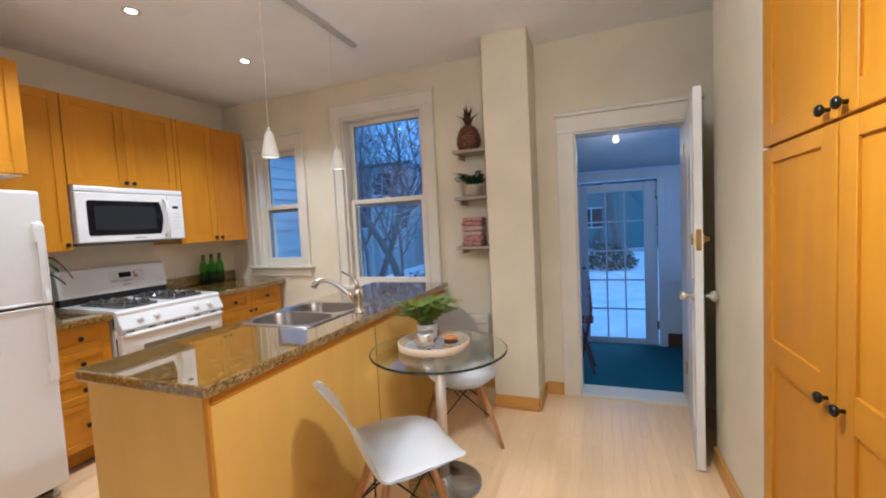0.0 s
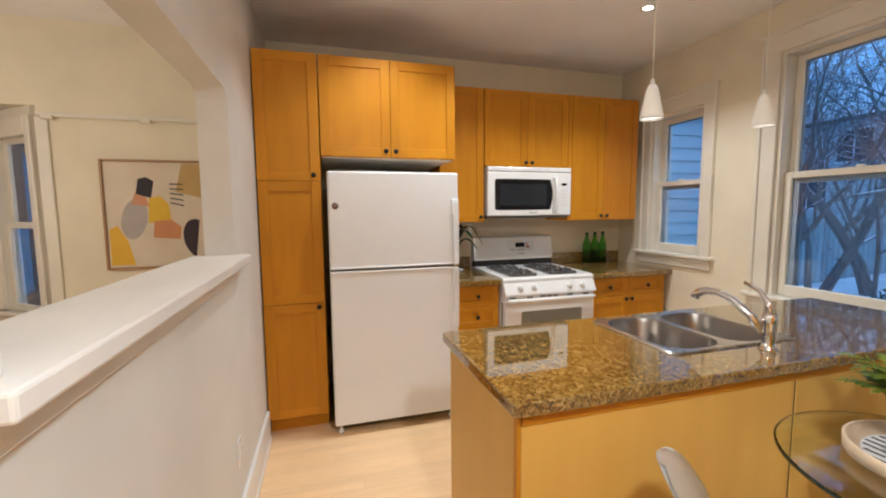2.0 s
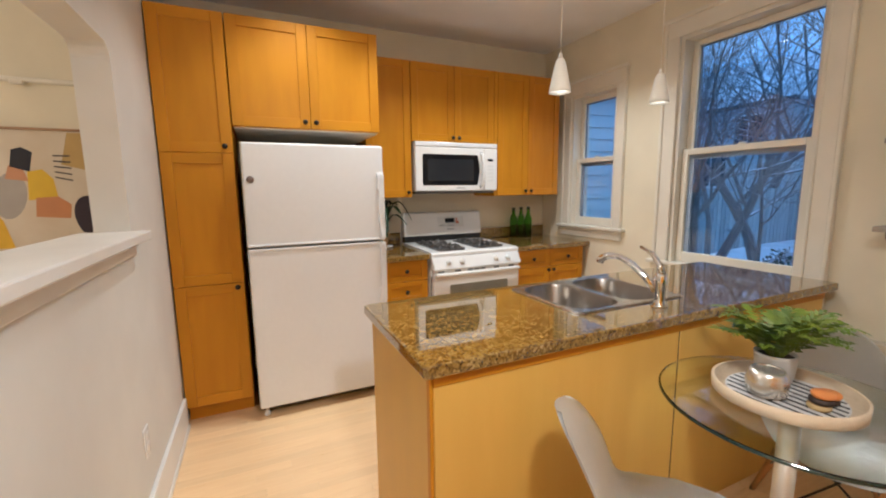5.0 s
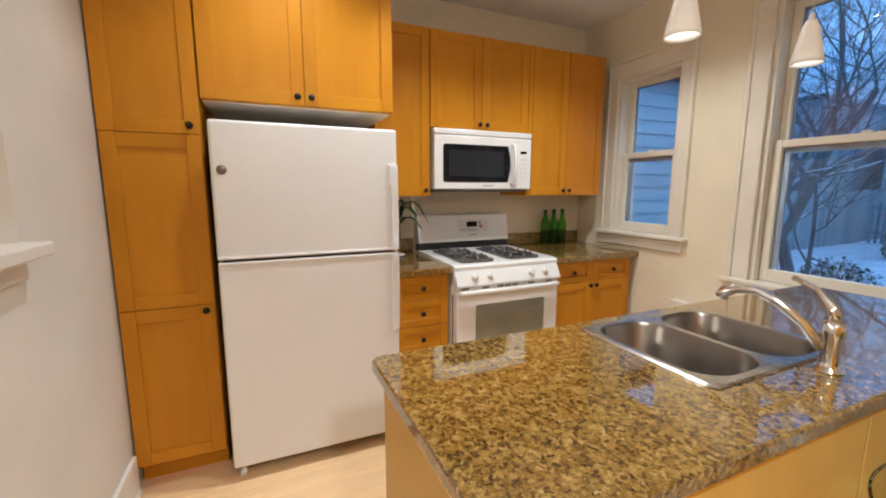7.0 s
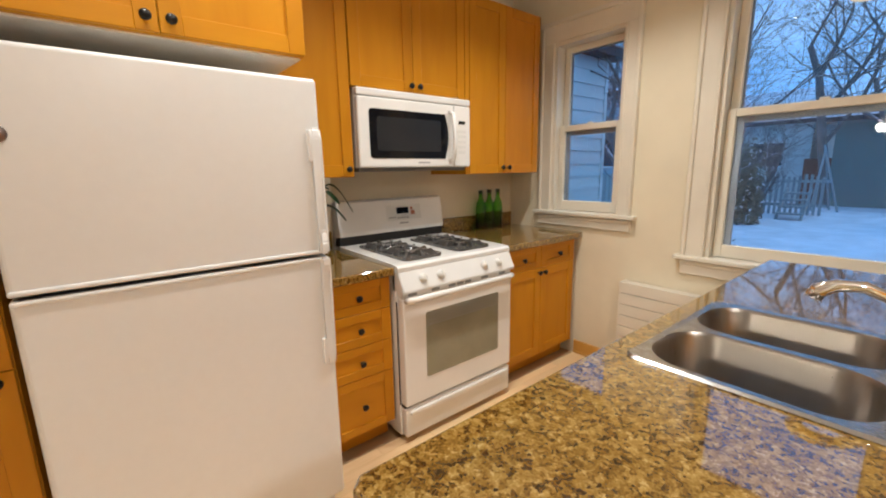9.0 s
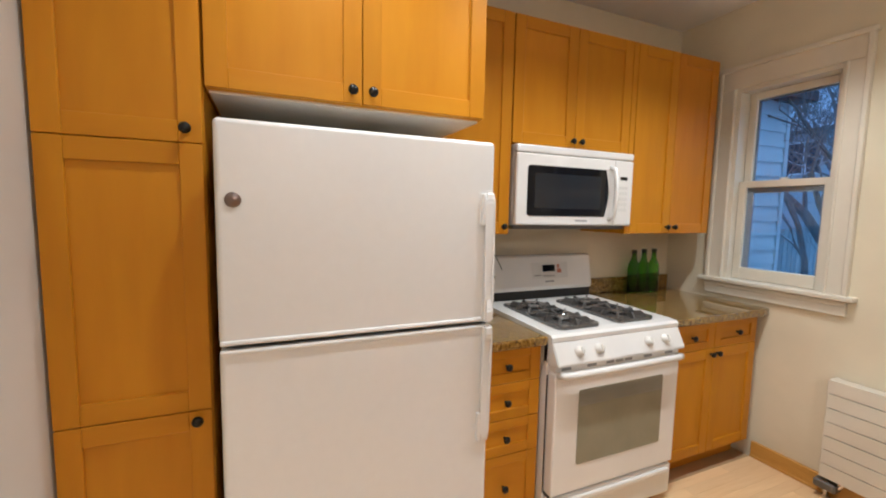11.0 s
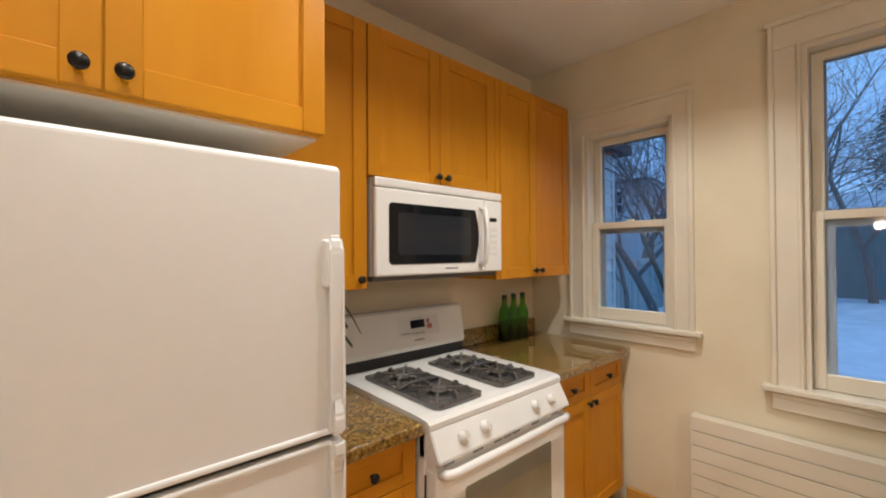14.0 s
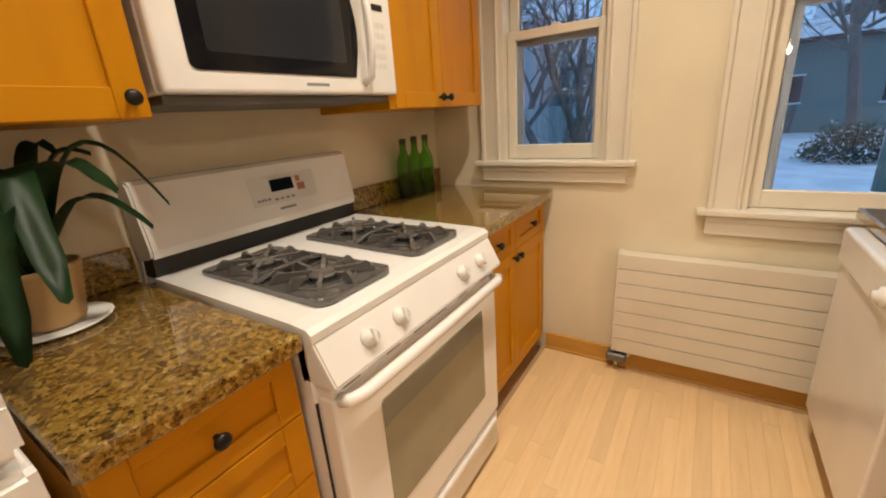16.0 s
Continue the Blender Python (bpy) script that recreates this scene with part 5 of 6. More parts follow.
# ---- corner shelves and what they hold ----
SHW = material("shelf_wood", (0.40, 0.33, 0.26), 0.55, dark=(0.33, 0.27, 0.21), scale=7, stretch=(1, 9, 9))
SHZ = (1.945, 1.585, 1.197)
for z in SHZ:
    s = thing("wall_shelf", (-0.93, 3.17, z), "small greyish wooden wall shelf in the alcove", "shelf", "alcove shelves")
    part("board", box(-1.025, -0.732, 3.06, YN - 0.002, z - 0.024, z, 0.003), SHW, s)
    part("bracket", box(-1.00, -0.985, 3.12, YN - 0.002, z - 0.06, z - 0.024, 0.003), SHW, s)

PINE = material("carved_brown", (0.16, 0.060, 0.022), 0.5, dark=(0.08, 0.03, 0.012), scale=40, bump=0.3, bump_scale=60)
pa = thing("pineapple_ornament", (-0.915, 3.16, SHZ[0]), "carved brown wooden pineapple on the top shelf", "ornament")
bm = bmesh.new()
z0 = SHZ[0]
prof = [(0.0, 0.0), (0.068, 0.0), (0.085, 0.03), (0.092, 0.075), (0.086, 0.12), (0.064, 0.165), (0.036, 0.195), (0.0, 0.20)]
lathe(bm, [(r, z0 + h) for r, h in prof], (-0.915, 3.16, 0), 28)
body = part("fruit", bm, PINE, pa, "", True)
for k in range(8):
    for j in range(11):
        h = 0.022 + k * 0.0215
        r = np.interp(h, [q[1] for q in prof], [q[0] for q in prof])
        a = 2 * math.pi * (j + 0.5 * (k % 2)) / 11
        c0 = Vector((-0.915 + r * math.cos(a), 3.16 + r * math.sin(a), z0 + h))
        bm = bmesh.new()
        nrm = Vector((math.cos(a), math.sin(a), 0.1))
        tip = bm.verts.new(c0 + nrm * 0.009)
        sd = Vector((-math.sin(a), math.cos(a), 0)) * 0.021
        upv = Vector((0, 0, 0.0125))
        q = [bm.verts.new(c0 + d) for d in (sd, upv, -sd, -upv)]
        for i in range(4):
            bm.faces.new((q[i], q[(i + 1) % 4], tip))
        part("scale", bm, PINE, body)
for i in range(16):
    a = 2.4 * i
    ln = 0.175 - 0.004 * i
    lean = 0.09 if i > 7 else 0.045
    b0 = Vector((-0.915, 3.16, z0 + 0.19))
    o = Vector((math.cos(a), math.sin(a), 0))
    pts = [b0 + o * 0.012, b0 + o * (lean * 0.5) + Vector((0, 0, ln * 0.55)), b0 + o * lean * 1.05 + Vector((0, 0, ln * (0.95 if i < 8 else 0.7)))]
    bm = bmesh.new()
    sd = Vector((-o.y, o.x, 0))
    L = [bm.verts.new(p + sd * w) for p, w in zip(pts, (0.012, 0.011, 0.001))]
    R = [bm.verts.new(p - sd * w) for p, w in zip(pts, (0.012, 0.011, 0.001))]
    for k in range(2):
        bm.faces.new((L[k], R[k], R[k + 1], L[k + 1]))
    bmesh.ops.solidify(bm, geom=bm.faces[:], thickness=0.003)
    part("crown_leaf", bm, PINE, pa)

fern("small_potted_plant", (-0.90, 3.155, SHZ[1]), [(0.0, 0.0), (0.074, 0.0), (0.080, 0.085), (0.082, 0.092), (0.076, 0.093), (0.072, 0.08), (0.0, 0.076)], 30, 0.12, "small leafy plant in a beige pot on the shelf", material("small_leaf", (0.04, 0.10, 0.04), 0.5, dark=(0.02, 0.05, 0.02), scale=30), 9, material("beige_pot", (0.52, 0.44, 0.33), 0.6, scale=20, bump=0.2), "beige pot")
CL1 = material("red_print_cloth", (0.30, 0.06, 0.07), 0.9, dark=(0.55, 0.36, 0.33), scale=35, bump=0.3, bump_scale=120)
CL2 = material("cream_cloth", (0.58, 0.44, 0.38), 0.9, dark=(0.48, 0.30, 0.27), scale=30, bump=0.3, bump_scale=120)
zz = SHZ[2]
for i, (th, m, dx) in enumerate(((0.040, CL1, 0.0), (0.040, CL1, 0.006), (0.036, CL2, -0.004), (0.040, CL2, 0.004), (0.036, CL1, 0.0), (0.030, CL1, 0.004))):
    bm = box(-0.985 + dx, -0.822 + dx, 3.085 + abs(dx) * 2, 3.245 - abs(dx), zz, zz + th, 0.017, 4)
    ph = i * 1.7
    for v in bm.verts:
        v.co.x += 0.004 * math.sin(v.co.y * 38 + ph)
        v.co.y += 0.005 * math.sin(v.co.x * 45 + ph * 2)
    t = tagged(part("folded_towel", bm, m, None, "", True), "folded red and cream patterned cloth on the shelf", "towel", "folded towels")
    zz += th + 0.0005

# ---- green bottles and the strap-leaved plant on the worktop ----
for (x, y, h) in ((-3.530, 2.845, 0.285), (-3.525, 2.930, 0.290), (-3.515, 3.010, 0.292)):
    b = thing("glass_bottle", (x, y, 0.912), "empty green glass bottle with a dark neck band", "bottle", "green bottles")
    bm = bmesh.new()
    z = 0.913
    outer = [(0.0, 0.0), (0.033, 0.0), (0.037, 0.006), (0.037, 0.165), (0.032, 0.195), (0.018, 0.225), (0.015, 0.245), (0.0145, h)]
    innr = [(0.0115, h), (0.012, 0.245), (0.015, 0.225), (0.029, 0.194), (0.034, 0.165), (0.034, 0.010), (0.0, 0.008)]
    lathe(bm, [(r, z + q) for r, q in outer + innr], (x, y, 0), 24)
    part("body", bm, GREENGLASS, b, "", True)
    bm = bmesh.new()
    lathe(bm, [(0.0155, z + h - 0.02), (0.0165, z + h - 0.012), (0.0165, z + h + 0.004), (0.0, z + h + 0.005)], (x, y, 0), 18)
    part("cap", bm, material("dark_green_cap", (0.02, 0.05, 0.02), 0.4) if "dark_green_cap" not in bpy.data.materials else bpy.data.materials["dark_green_cap"], b)

PP = (-3.455, 1.475)
pl = thing("strap_leaf_plant", (*PP, 0.912), "dark strap-leaved houseplant in a ribbed pot", "plant")
bm = bmesh.new()
prof = [(0.0, 0.012), (0.050, 0.012)]
for k in range(9):
    prof += [(0.052 + 0.0022 * k, 0.018 + 0.013 * k), (0.056 + 0.0022 * k, 0.024 + 0.013 * k)]
prof += [(0.074, 0.142), (0.068, 0.142), (0.062, 0.125), (0.0, 0.122)]
lathe(bm, [(r, 0.912 + h) for r, h in prof], (*PP, 0), 36)
part("pot", bm, material("woven_tan", (0.44, 0.27, 0.11), 0.6, scale=15), pl, "ribbed tan pot", True)
for (az, R, up, w, droop) in ((20, 0.26, 0.20, 0.026, 0.10), (-20, 0.30, 0.16, 0.034, 0.30), (62, 0.25, 0.24, 0.018, 0.22), (-62, 0.24, 0.20, 0.034, 0.22), (110, 0.10, 0.22, 0.03, 0.05), (-110, 0.20, 0.24, 0.034, 0.18), (48, 0.22, 0.14, 0.026, 0.12), (-5, 0.22, 0.22, 0.036, 0.32), (85, 0.14, 0.20, 0.02, 0.03), (-88, 0.22, 0.12, 0.030, 0.16)):
    a = radians(az)
    o = Vector((math.cos(a), math.sin(a), 0))
    sd = Vector((-o.y, o.x, 0))
    b0 = Vector((*PP, 0.912 + 0.12))
    bm = bmesh.new()
    L, C, Rr = [], [], []
    for k in range(13):
        t = k / 12
        p = b0 + o * (0.01 + R * (t ** 1.15)) + Vector((0, 0, 1.3 * up * math.sin(min(t * 1.9, 1.57)) - droop * max(t - 0.45, 0) ** 1.6 * 2.4))
        p.z = max(p.z, 0.925)
        ww = 1.15 * w * (0.55 + 0.45 * math.sin(math.pi * min(t + 0.15, 1.0))) if t < 0.92 else w * 0.28
        L.append(bm.verts.new(p + sd * ww + Vector((0, 0, 0.006))))
        C.append(bm.verts.new(p - Vector((0, 0, 0.003))))
        Rr.append(bm.verts.new(p - sd * ww + Vector((0, 0, 0.006))))
    for k in range(12):
        bm.faces.new((L[k], C[k], C[k + 1], L[k + 1])).smooth = True
        bm.faces.new((C[k], Rr[k], Rr[k + 1], C[k + 1])).smooth = True
    bmesh.ops.solidify(bm, geom=bm.faces[:], thickness=0.002)
    part("leaf", bm, LEAF, pl)
bm = bmesh.new()
lathe(bm, [(0.0, 0.9125), (0.070, 0.9125), (0.098, 0.921), (0.100, 0.924), (0.094, 0.924), (0.068, 0.918), (0.0, 0.917)], (*PP, 0), 40)
tagged(part("saucer", bm, PLASTIC, None, "", True), "white saucer under the strap-leaved plant", "saucer")

# ---- open door leaf ----
DL = 0.79
dr = thing("open_door", (0, 0, 0), "white panelled wooden door standing open", "door")
bm = box(0, DL, -0.02, 0.02, 0.012, 2.005, 0.003)
leaf = part("leaf", bm, WHITE_TRIM, dr)
for (a, b, c, d) in ((0.12, 0.36, 0.20, 0.85), (0.43, 0.67, 0.20, 0.85), (0.12, 0.36, 1.02, 1.85), (0.43, 0.67, 1.02, 1.85)):
    for s in (-1, 1):
        part("panel_moulding", box(a, b, s * 0.0195, s * 0.026, c, d, 0.006, 2), WHITE_TRIM, leaf)
for z in (1.235,):
    bm = bmesh.new()
    lathe(bm, [(0.028, -0.030), (0.028, -0.02), (0.028, 0.02), (0.028, 0.030), (0.014, 0.034), (0.014, 0.052), (0.0, 0.054)], (DL - 0.065, 0, z), 20, "y")
    part("deadbolt", bm, BRASS, dr, "brass deadbolt")
part("strike_edge", box(DL - 0.001, DL + 0.0015, -0.012, 0.012, 1.18, 1.29), BRASS, dr)
for s in (-1, 1):
    bm = bmesh.new()
    lathe(bm, [(0.026, s * 0.019), (0.024, s * 0.026), (0.010, s * 0.030), (0.010, s * 0.048), (0.026, s * 0.058), (0.029, s * 0.072), (0.020, s * 0.086), (0.0, s * 0.088)], (DL - 0.065, 0, 0.935), 20, "y")
    part("knob", bm, material("pale_knob", (0.62, 0.57, 0.47), 0.25, 0.4) if "pale_knob" not in bpy.data.materials else bpy.data.materials["pale_knob"], dr)
for z in (0.25, 1.75):
    part("hinge", box(-0.008, 0.004, -0.028, -0.018, z, z + 0.09, 0.002), BRASS, dr)
dr.matrix_basis = pose(0.600, 3.215, 0, 0, 0, math.degrees(math.atan2(2.43 - 3.215, 0.500 - 0.600)))

# ---- back porch ----
PF, PY = -0.20, 5.40
PX = (-1.25, 1.20)
structure("porch_floor", box(PX[0], PX[1], YN + 0.2, PY + 0.1, PF - 0.1, PF), PORCHFLOOR, "dark teal painted porch floor", "floor")
bm = bmesh.new()
prism(bm, [(YN + 0.2, 2.52), (PY + 0.35, 1.86), (PY + 0.35, 2.00), (YN + 0.2, 2.66)], "x", PX[0] - 0.04, PX[1] + 0.2)
structure("porch_ceiling", bm, PORCHWALL, "pale painted sloping porch ceiling", "ceiling")
bm = bmesh.new()
prism(bm, [(YN + 0.2, 2.665), (PY + 0.42, 1.985), (PY + 0.42, 2.06), (YN + 0.2, 2.74)], "x", PX[0] - 0.06, PX[1] + 0.25)
structure("porch_roof", bm, SNOW, "snow lying on the porch roof", "roof")
bm = bmesh.new()
prism(bm, [(YN + 0.2, 2.44), (PY + 0.42, 1.78), (PY + 0.42, 2.03), (YN + 0.2, 2.69)], "x", PX[0] - 0.11, PX[0] - 0.065)
structure("porch_fascia", bm, material("dark_fascia_paint", (0.035, 0.04, 0.045), 0.6, scale=4), "dark painted roof edge of the porch", "trim")
structure("porch_wall_west", box(PX[0], PX[0] + 0.08, YN + 0.2, PY, PF - 0.3, 2.45), PORCHWALL, "porch side wall", "wall")
# the opening is out of view, added so that sky light brightens the porch
wall_with_holes("porch_wall_east", "x", PX[1] - 0.08, PX[1], YN + 0.2, PY, PF - 0.1, 2.45, [(3.75, 5.15, 0.75, 1.85)], PORCHWALL, "porch side wall with an unseen opening added for daylight")
wall_with_holes("porch_wall_north", "y", PY, PY + 0.09, PX[0], PX[1], PF - 0.3, 1.92, [(-0.25, 0.70, PF, 1.80)], PORCHWALL, "porch end wall around the glazed door")
structure("porch_baseboard", box(0.76, PX[1] - 0.08, PY - 0.02, PY, PF, PF + 0.16, 0.004), material("brown_board", (0.09, 0.035, 0.02), 0.6), "dark brown baseboard in the porch", "baseboard")
structure("porch_rail", box(0.76, PX[1] - 0.08, PY - 0.03, PY, 0.55, 0.60, 0.004), PORCHWALL, "pale chair rail in the porch", "trim")
pd = thing("porch_door", (0.225, PY, PF), "white glazed porch door with fifteen panes", "door")
PD0, PD1 = -0.215, 0.665
bm = box(PD0, PD0 + 0.11, PY + 0.02, PY + 0.06, PF + 0.01, 1.765, 0.003)
boxb(bm, PD1 - 0.14, PD1, PY + 0.02, PY + 0.06, PF + 0.01, 1.765, 0.003)
boxb(bm, PD0 + 0.11, PD1 - 0.14, PY + 0.02, PY + 0.06, 1.665, 1.765, 0.003)
boxb(bm, PD0 + 0.11, PD1 - 0.14, PY + 0.02, PY + 0.06, PF + 0.01, PF + 0.075, 0.003)
part("door_frame", bm, PORCHWALL, pd)
ga, gb, gz0, gz1 = PD0 + 0.11, PD1 - 0.14, PF + 0.075, 1.665
for k in (1, 2):
    x = ga + (gb - ga) * k / 3
    part("muntin", box(x - 0.009, x + 0.009, PY + 0.028, PY + 0.052, gz0, gz1), PORCHWALL, pd)
for k in range(1, 5):
    z = gz0 + (gz1 - gz0) * k / 5
    part("muntin", box(ga, gb, PY + 0.027, PY + 0.053, z - 0.009, z + 0.009), PORCHWALL, pd)
for i in range(3):
    for k in range(5):
        xa, xb = ga + (gb - ga) * i / 3 + 0.009, ga + (gb - ga) * (i + 1) / 3 - 0.009
        za, zb = gz0 + (gz1 - gz0) * k / 5 + 0.009, gz0 + (gz1 - gz0) * (k + 1) / 5 - 0.009
        g = part("pane", box(xa, xb, PY + 0.038, PY + 0.042, za, zb), PANE, pd)
        g.visible_shadow = False
for z in (0.0, 1.55):
    part("hinge", box(PD1 - 0.02, PD1 + 0.02, PY + 0.012, PY + 0.022, z, z + 0.10, 0.002), STEEL, pd)
bm = bmesh.new()
lathe(bm, [(0.02, PY + 0.02), (0.012, PY - 0.01), (0.026, PY - 0.025), (0.02, PY - 0.045), (0.0, PY - 0.047)], (PD0 + 0.055, 0, 0.75), 16, "y")
part("knob", bm, STEEL, pd)
part("casing", box(PD1 + 0.005, PD1 + 0.09, PY - 0.02, PY, PF, 1.80, 0.003), PORCHWALL, pd)
part("casing", box(PD0 - 0.09, PD0 - 0.005, PY - 0.02, PY, PF, 1.80, 0.003), PORCHWALL, pd)
pc = thing("porch_lamp", (0.20, 4.40, 2.20), "small lit bare-bulb porch ceiling lamp", "lamp")
bm = bmesh.new()
lathe(bm, [(0.05, 2.215), (0.05, 2.18), (0.035, 2.155), (0.0, 2.15)], (0.20, 4.40, 0), 20)
part("base", bm, PORCHWALL, pc)
bm = bmesh.new()
lathe(bm, [(0.014, 2.155), (0.026, 2.13), (0.028, 2.11), (0.018, 2.09), (0.0, 2.086)], (0.20, 4.40, 0), 20)
part("bulb", bm, GLOWB, pc)
fc = thing("folding_chair", (-0.09, 4.42, PF), "slatted folding chair in the porch", "chair")
RS = material("reddish_slat", (0.20, 0.07, 0.06), 0.6)
for y in (4.30, 4.54):
    bm = bmesh.new()
    tube(bm, [(-0.20, y, PF), (-0.07, y, 0.40), (-0.09, y, 0.75)], 0.012, 6)
    part("frame", bm, RS, fc)
    bm = bmesh.new()
    tube(bm, [(-0.05, y, PF), (-0.20, y, 0.32)], 0.012, 6)
    part("frame", bm, RS, fc)
for k in range(4):
    part("slat", box(-0.22 + 0.045 * k, -0.185 + 0.045 * k, 4.28, 4.56, 0.32, 0.335, 0.002), RS, fc)
for k in range(3):
    part("slat", box(-0.095, -0.083, 4.28, 4.56, 0.52 + 0.08 * k, 0.58 + 0.08 * k, 0.002), PORCHWALL, fc)

# ---- outside ----


def ground_z(x, y):
    return -0.42 + 0.30 * min(max((y - 5.0) / 12.0, 0), 1) + 0.05 * noise.noise(Vector((x * 0.5, y * 0.5, 0)))


bm = bmesh.new()
xs = sorted({*[-30 + 1.0 * k for k in range(61)], -400, -120, 120, 400})
ys = sorted({*[-12 + 1.0 * k for k in range(60)], -400, -80, 90, 400})
vs = [[bm.verts.new((x, y, ground_z(x, y) if abs(x) < 40 and -15 < y < 60 else (-0.12 if y > 20 else -0.42))) for x in xs] for y in ys]
for i in range(len(ys) - 1):
    for j in range(len(xs) - 1):
        bm.faces.new((vs[i][j], vs[i][j + 1], vs[i + 1][j + 1], vs[i + 1][j])).smooth = True
structure("ground", bm, SNOW, "snow-covered back garden", "ground")

# a black cord that trails over the kitchen floor by the island
bm = bmesh.new()
tube(bm, [(-1.21, 3.23, 0.005), (-1.17, 3.205, 0.005), (-1.13, 3.125, 0.005), (-1.09, 3.065, 0.005), (-1.06, 3.03, 0.005)], 0.004, 6)
cord = part("power_cord", bm, WIRE, None, smooth=True)
tagged(cord, "thin black power cord lying on the wooden floor", "cable")

# porch boards on the outside of the west and north walls
nw = bpy.data.objects["porch_wall_west"]
for k in range(16):
    y = YN + 0.22 + k * 0.12
    part("board", box(PX[0] - 0.018, PX[0], y, y + 0.114, PF - 0.3, 2.60 - (y - YN) * 0.34, 0.003), TEAL, nw)

# neighbour's garage with lapped siding
NX, NY = -3.95, 5.20
gar = thing("neighbour_garage", (-5.5, 4.6, -0.4), "pale clapboard garage beside the garden", "building")
part("wall", box(-7.6, NX, 3.62, NY, -0.5, 2.52), SIDING, gar)
for k in range(21):
    z = -0.42 + k * 0.14
    bm = bmesh.new()
    prism(bm, [(NX, z), (NX + 0.020, z), (NX + 0.004, z + 0.145), (NX, z + 0.145)], "y", 3.62, NY)
    part("siding_board", bm, SIDING, gar)
    bm = bmesh.new()
    prism(bm, [(NY, z), (NY + 0.020, z), (NY + 0.004, z + 0.145), (NY, z + 0.145)], "x", -7.6, NX)
    part("siding_board", bm, SIDING, gar)
part("corner_board", box(NX - 0.03, NX + 0.024, NY - 0.03, NY + 0.024, -0.5, 2.50, 0.003), SIDING, gar)
ROOFD = material("dark_eave", (0.05, 0.045, 0.05), 0.7)
part("fascia", box(-7.8, NX + 0.16, 3.4, NY + 0.16, 2.52, 2.62, 0.004), ROOFD, gar)
bm = bmesh.new()
prism(bm, [(-7.9, 2.625), (NX + 0.18, 2.625), (-5.9, 3.7)], "y", 3.4, NY + 0.18)
part("roof", bm, SNOW, gar, "snow-covered roof")

# far garden shed and houses
SHEDW = material("shed_boards", (0.17, 0.27, 0.26), 0.8, dark=(0.12, 0.20, 0.20), scale=5, stretch=(5, 5, 0.5))
SHEDD = material("shed_door_paint", (0.70, 0.78, 0.78), 0.6)
WIN = material("dark_window", (0.03, 0.045, 0.06), 0.12)


def small_house(name, x0, x1, y0, y1, base, eave, ridge, mat, label, openings):
    h = thing(name, ((x0 + x1) / 2, (y0 + y1) / 2, base), label, "building")
    part("wall", box(x0, x1, y0, y1, base - 0.3, eave), mat, h)
    bm = bmesh.new()
    ym = (y0 + y1) / 2
    prism(bm, [(y0 - 0.3, eave), (y1 + 0.3, eave), (ym, ridge)], "x", x0 - 0.3, x1 + 0.3)
    part("roof", bm, SNOW, h, "snow-dusted roof")
    part("fascia", box(x0 - 0.3, x1 + 0.3, y0 - 0.34, y0 - 0.30, eave - 0.10, eave + 0.06), ROOFD, h)
    for kind, a, b, c, d in openings:
        if kind == "door":
            p = part("door", box(a, b, y0 - 0.05, y0, c, d, 0.01), SHEDD, h, "pale plank door")
        else:
            p = part("window", box(a, b, y0 - 0.03, y0, c, d), WIN, h, "dark window")
            bm = box(a - 0.06, b + 0.06, y0 - 0.05, y0, d, d + 0.06)
            boxb(bm, a - 0.06, b + 0.06, y0 - 0.05, y0, c - 0.06, c)
            boxb(bm, (a + b) / 2 - 0.02, (a + b) / 2 + 0.02, y0 - 0.045, y0 - 0.03, c, d)
            part("frame", bm, SHEDD, p)
    return h


small_house("garden_shed", -4.1, 5.5, 20.5, 25.0, -0.12, 2.85, 3.7, SHEDW, "dark teal garden shed with a pale door", [("door", -1.95, -1.15, -0.12, 1.95), ("window", -0.75, 0.15, 0.9, 1.75), ("window", 2.2, 3.4, 0.8, 1.8)])
small_house("far_house", -17.0, -9.0, 19.0, 27.0, -0.12, 4.6, 7.2, material("far_grey_siding", (0.40, 0.46, 0.48), 0.8, scale=2, stretch=(0.2, 0.2, 7)), "grey two-storey house beyond the garden", [("window", -15.5, -14.3, 1.4, 2.7), ("window", -12.5, -11.3, 1.4, 2.7), ("window", -14.0, -12.9, 3.1, 4.2), ("window", -11.0, -10.0, 3.1, 4.2)])
small_house("far_house", -8.2, -4.95, 22.0, 28.0, -0.12, 3.0, 4.6, material("far_blue_siding", (0.58, 0.67, 0.66), 0.8, scale=2, stretch=(0.2, 0.2, 7)), "pale blue-grey garage beyond the garden", [("window", -6.8, -5.8, 1.3, 2.2)] )
small_house("far_house", 2.0, 11.0, 26.0, 34.0, -0.12, 4.4, 7.0, material("far_brick", (0.30, 0.22, 0.20), 0.9, scale=6), "dull brick house far beyond the shed", [("window", 3.0, 4.2, 1.4, 2.7), ("window", 6.0, 7.2, 1.4, 2.7)])

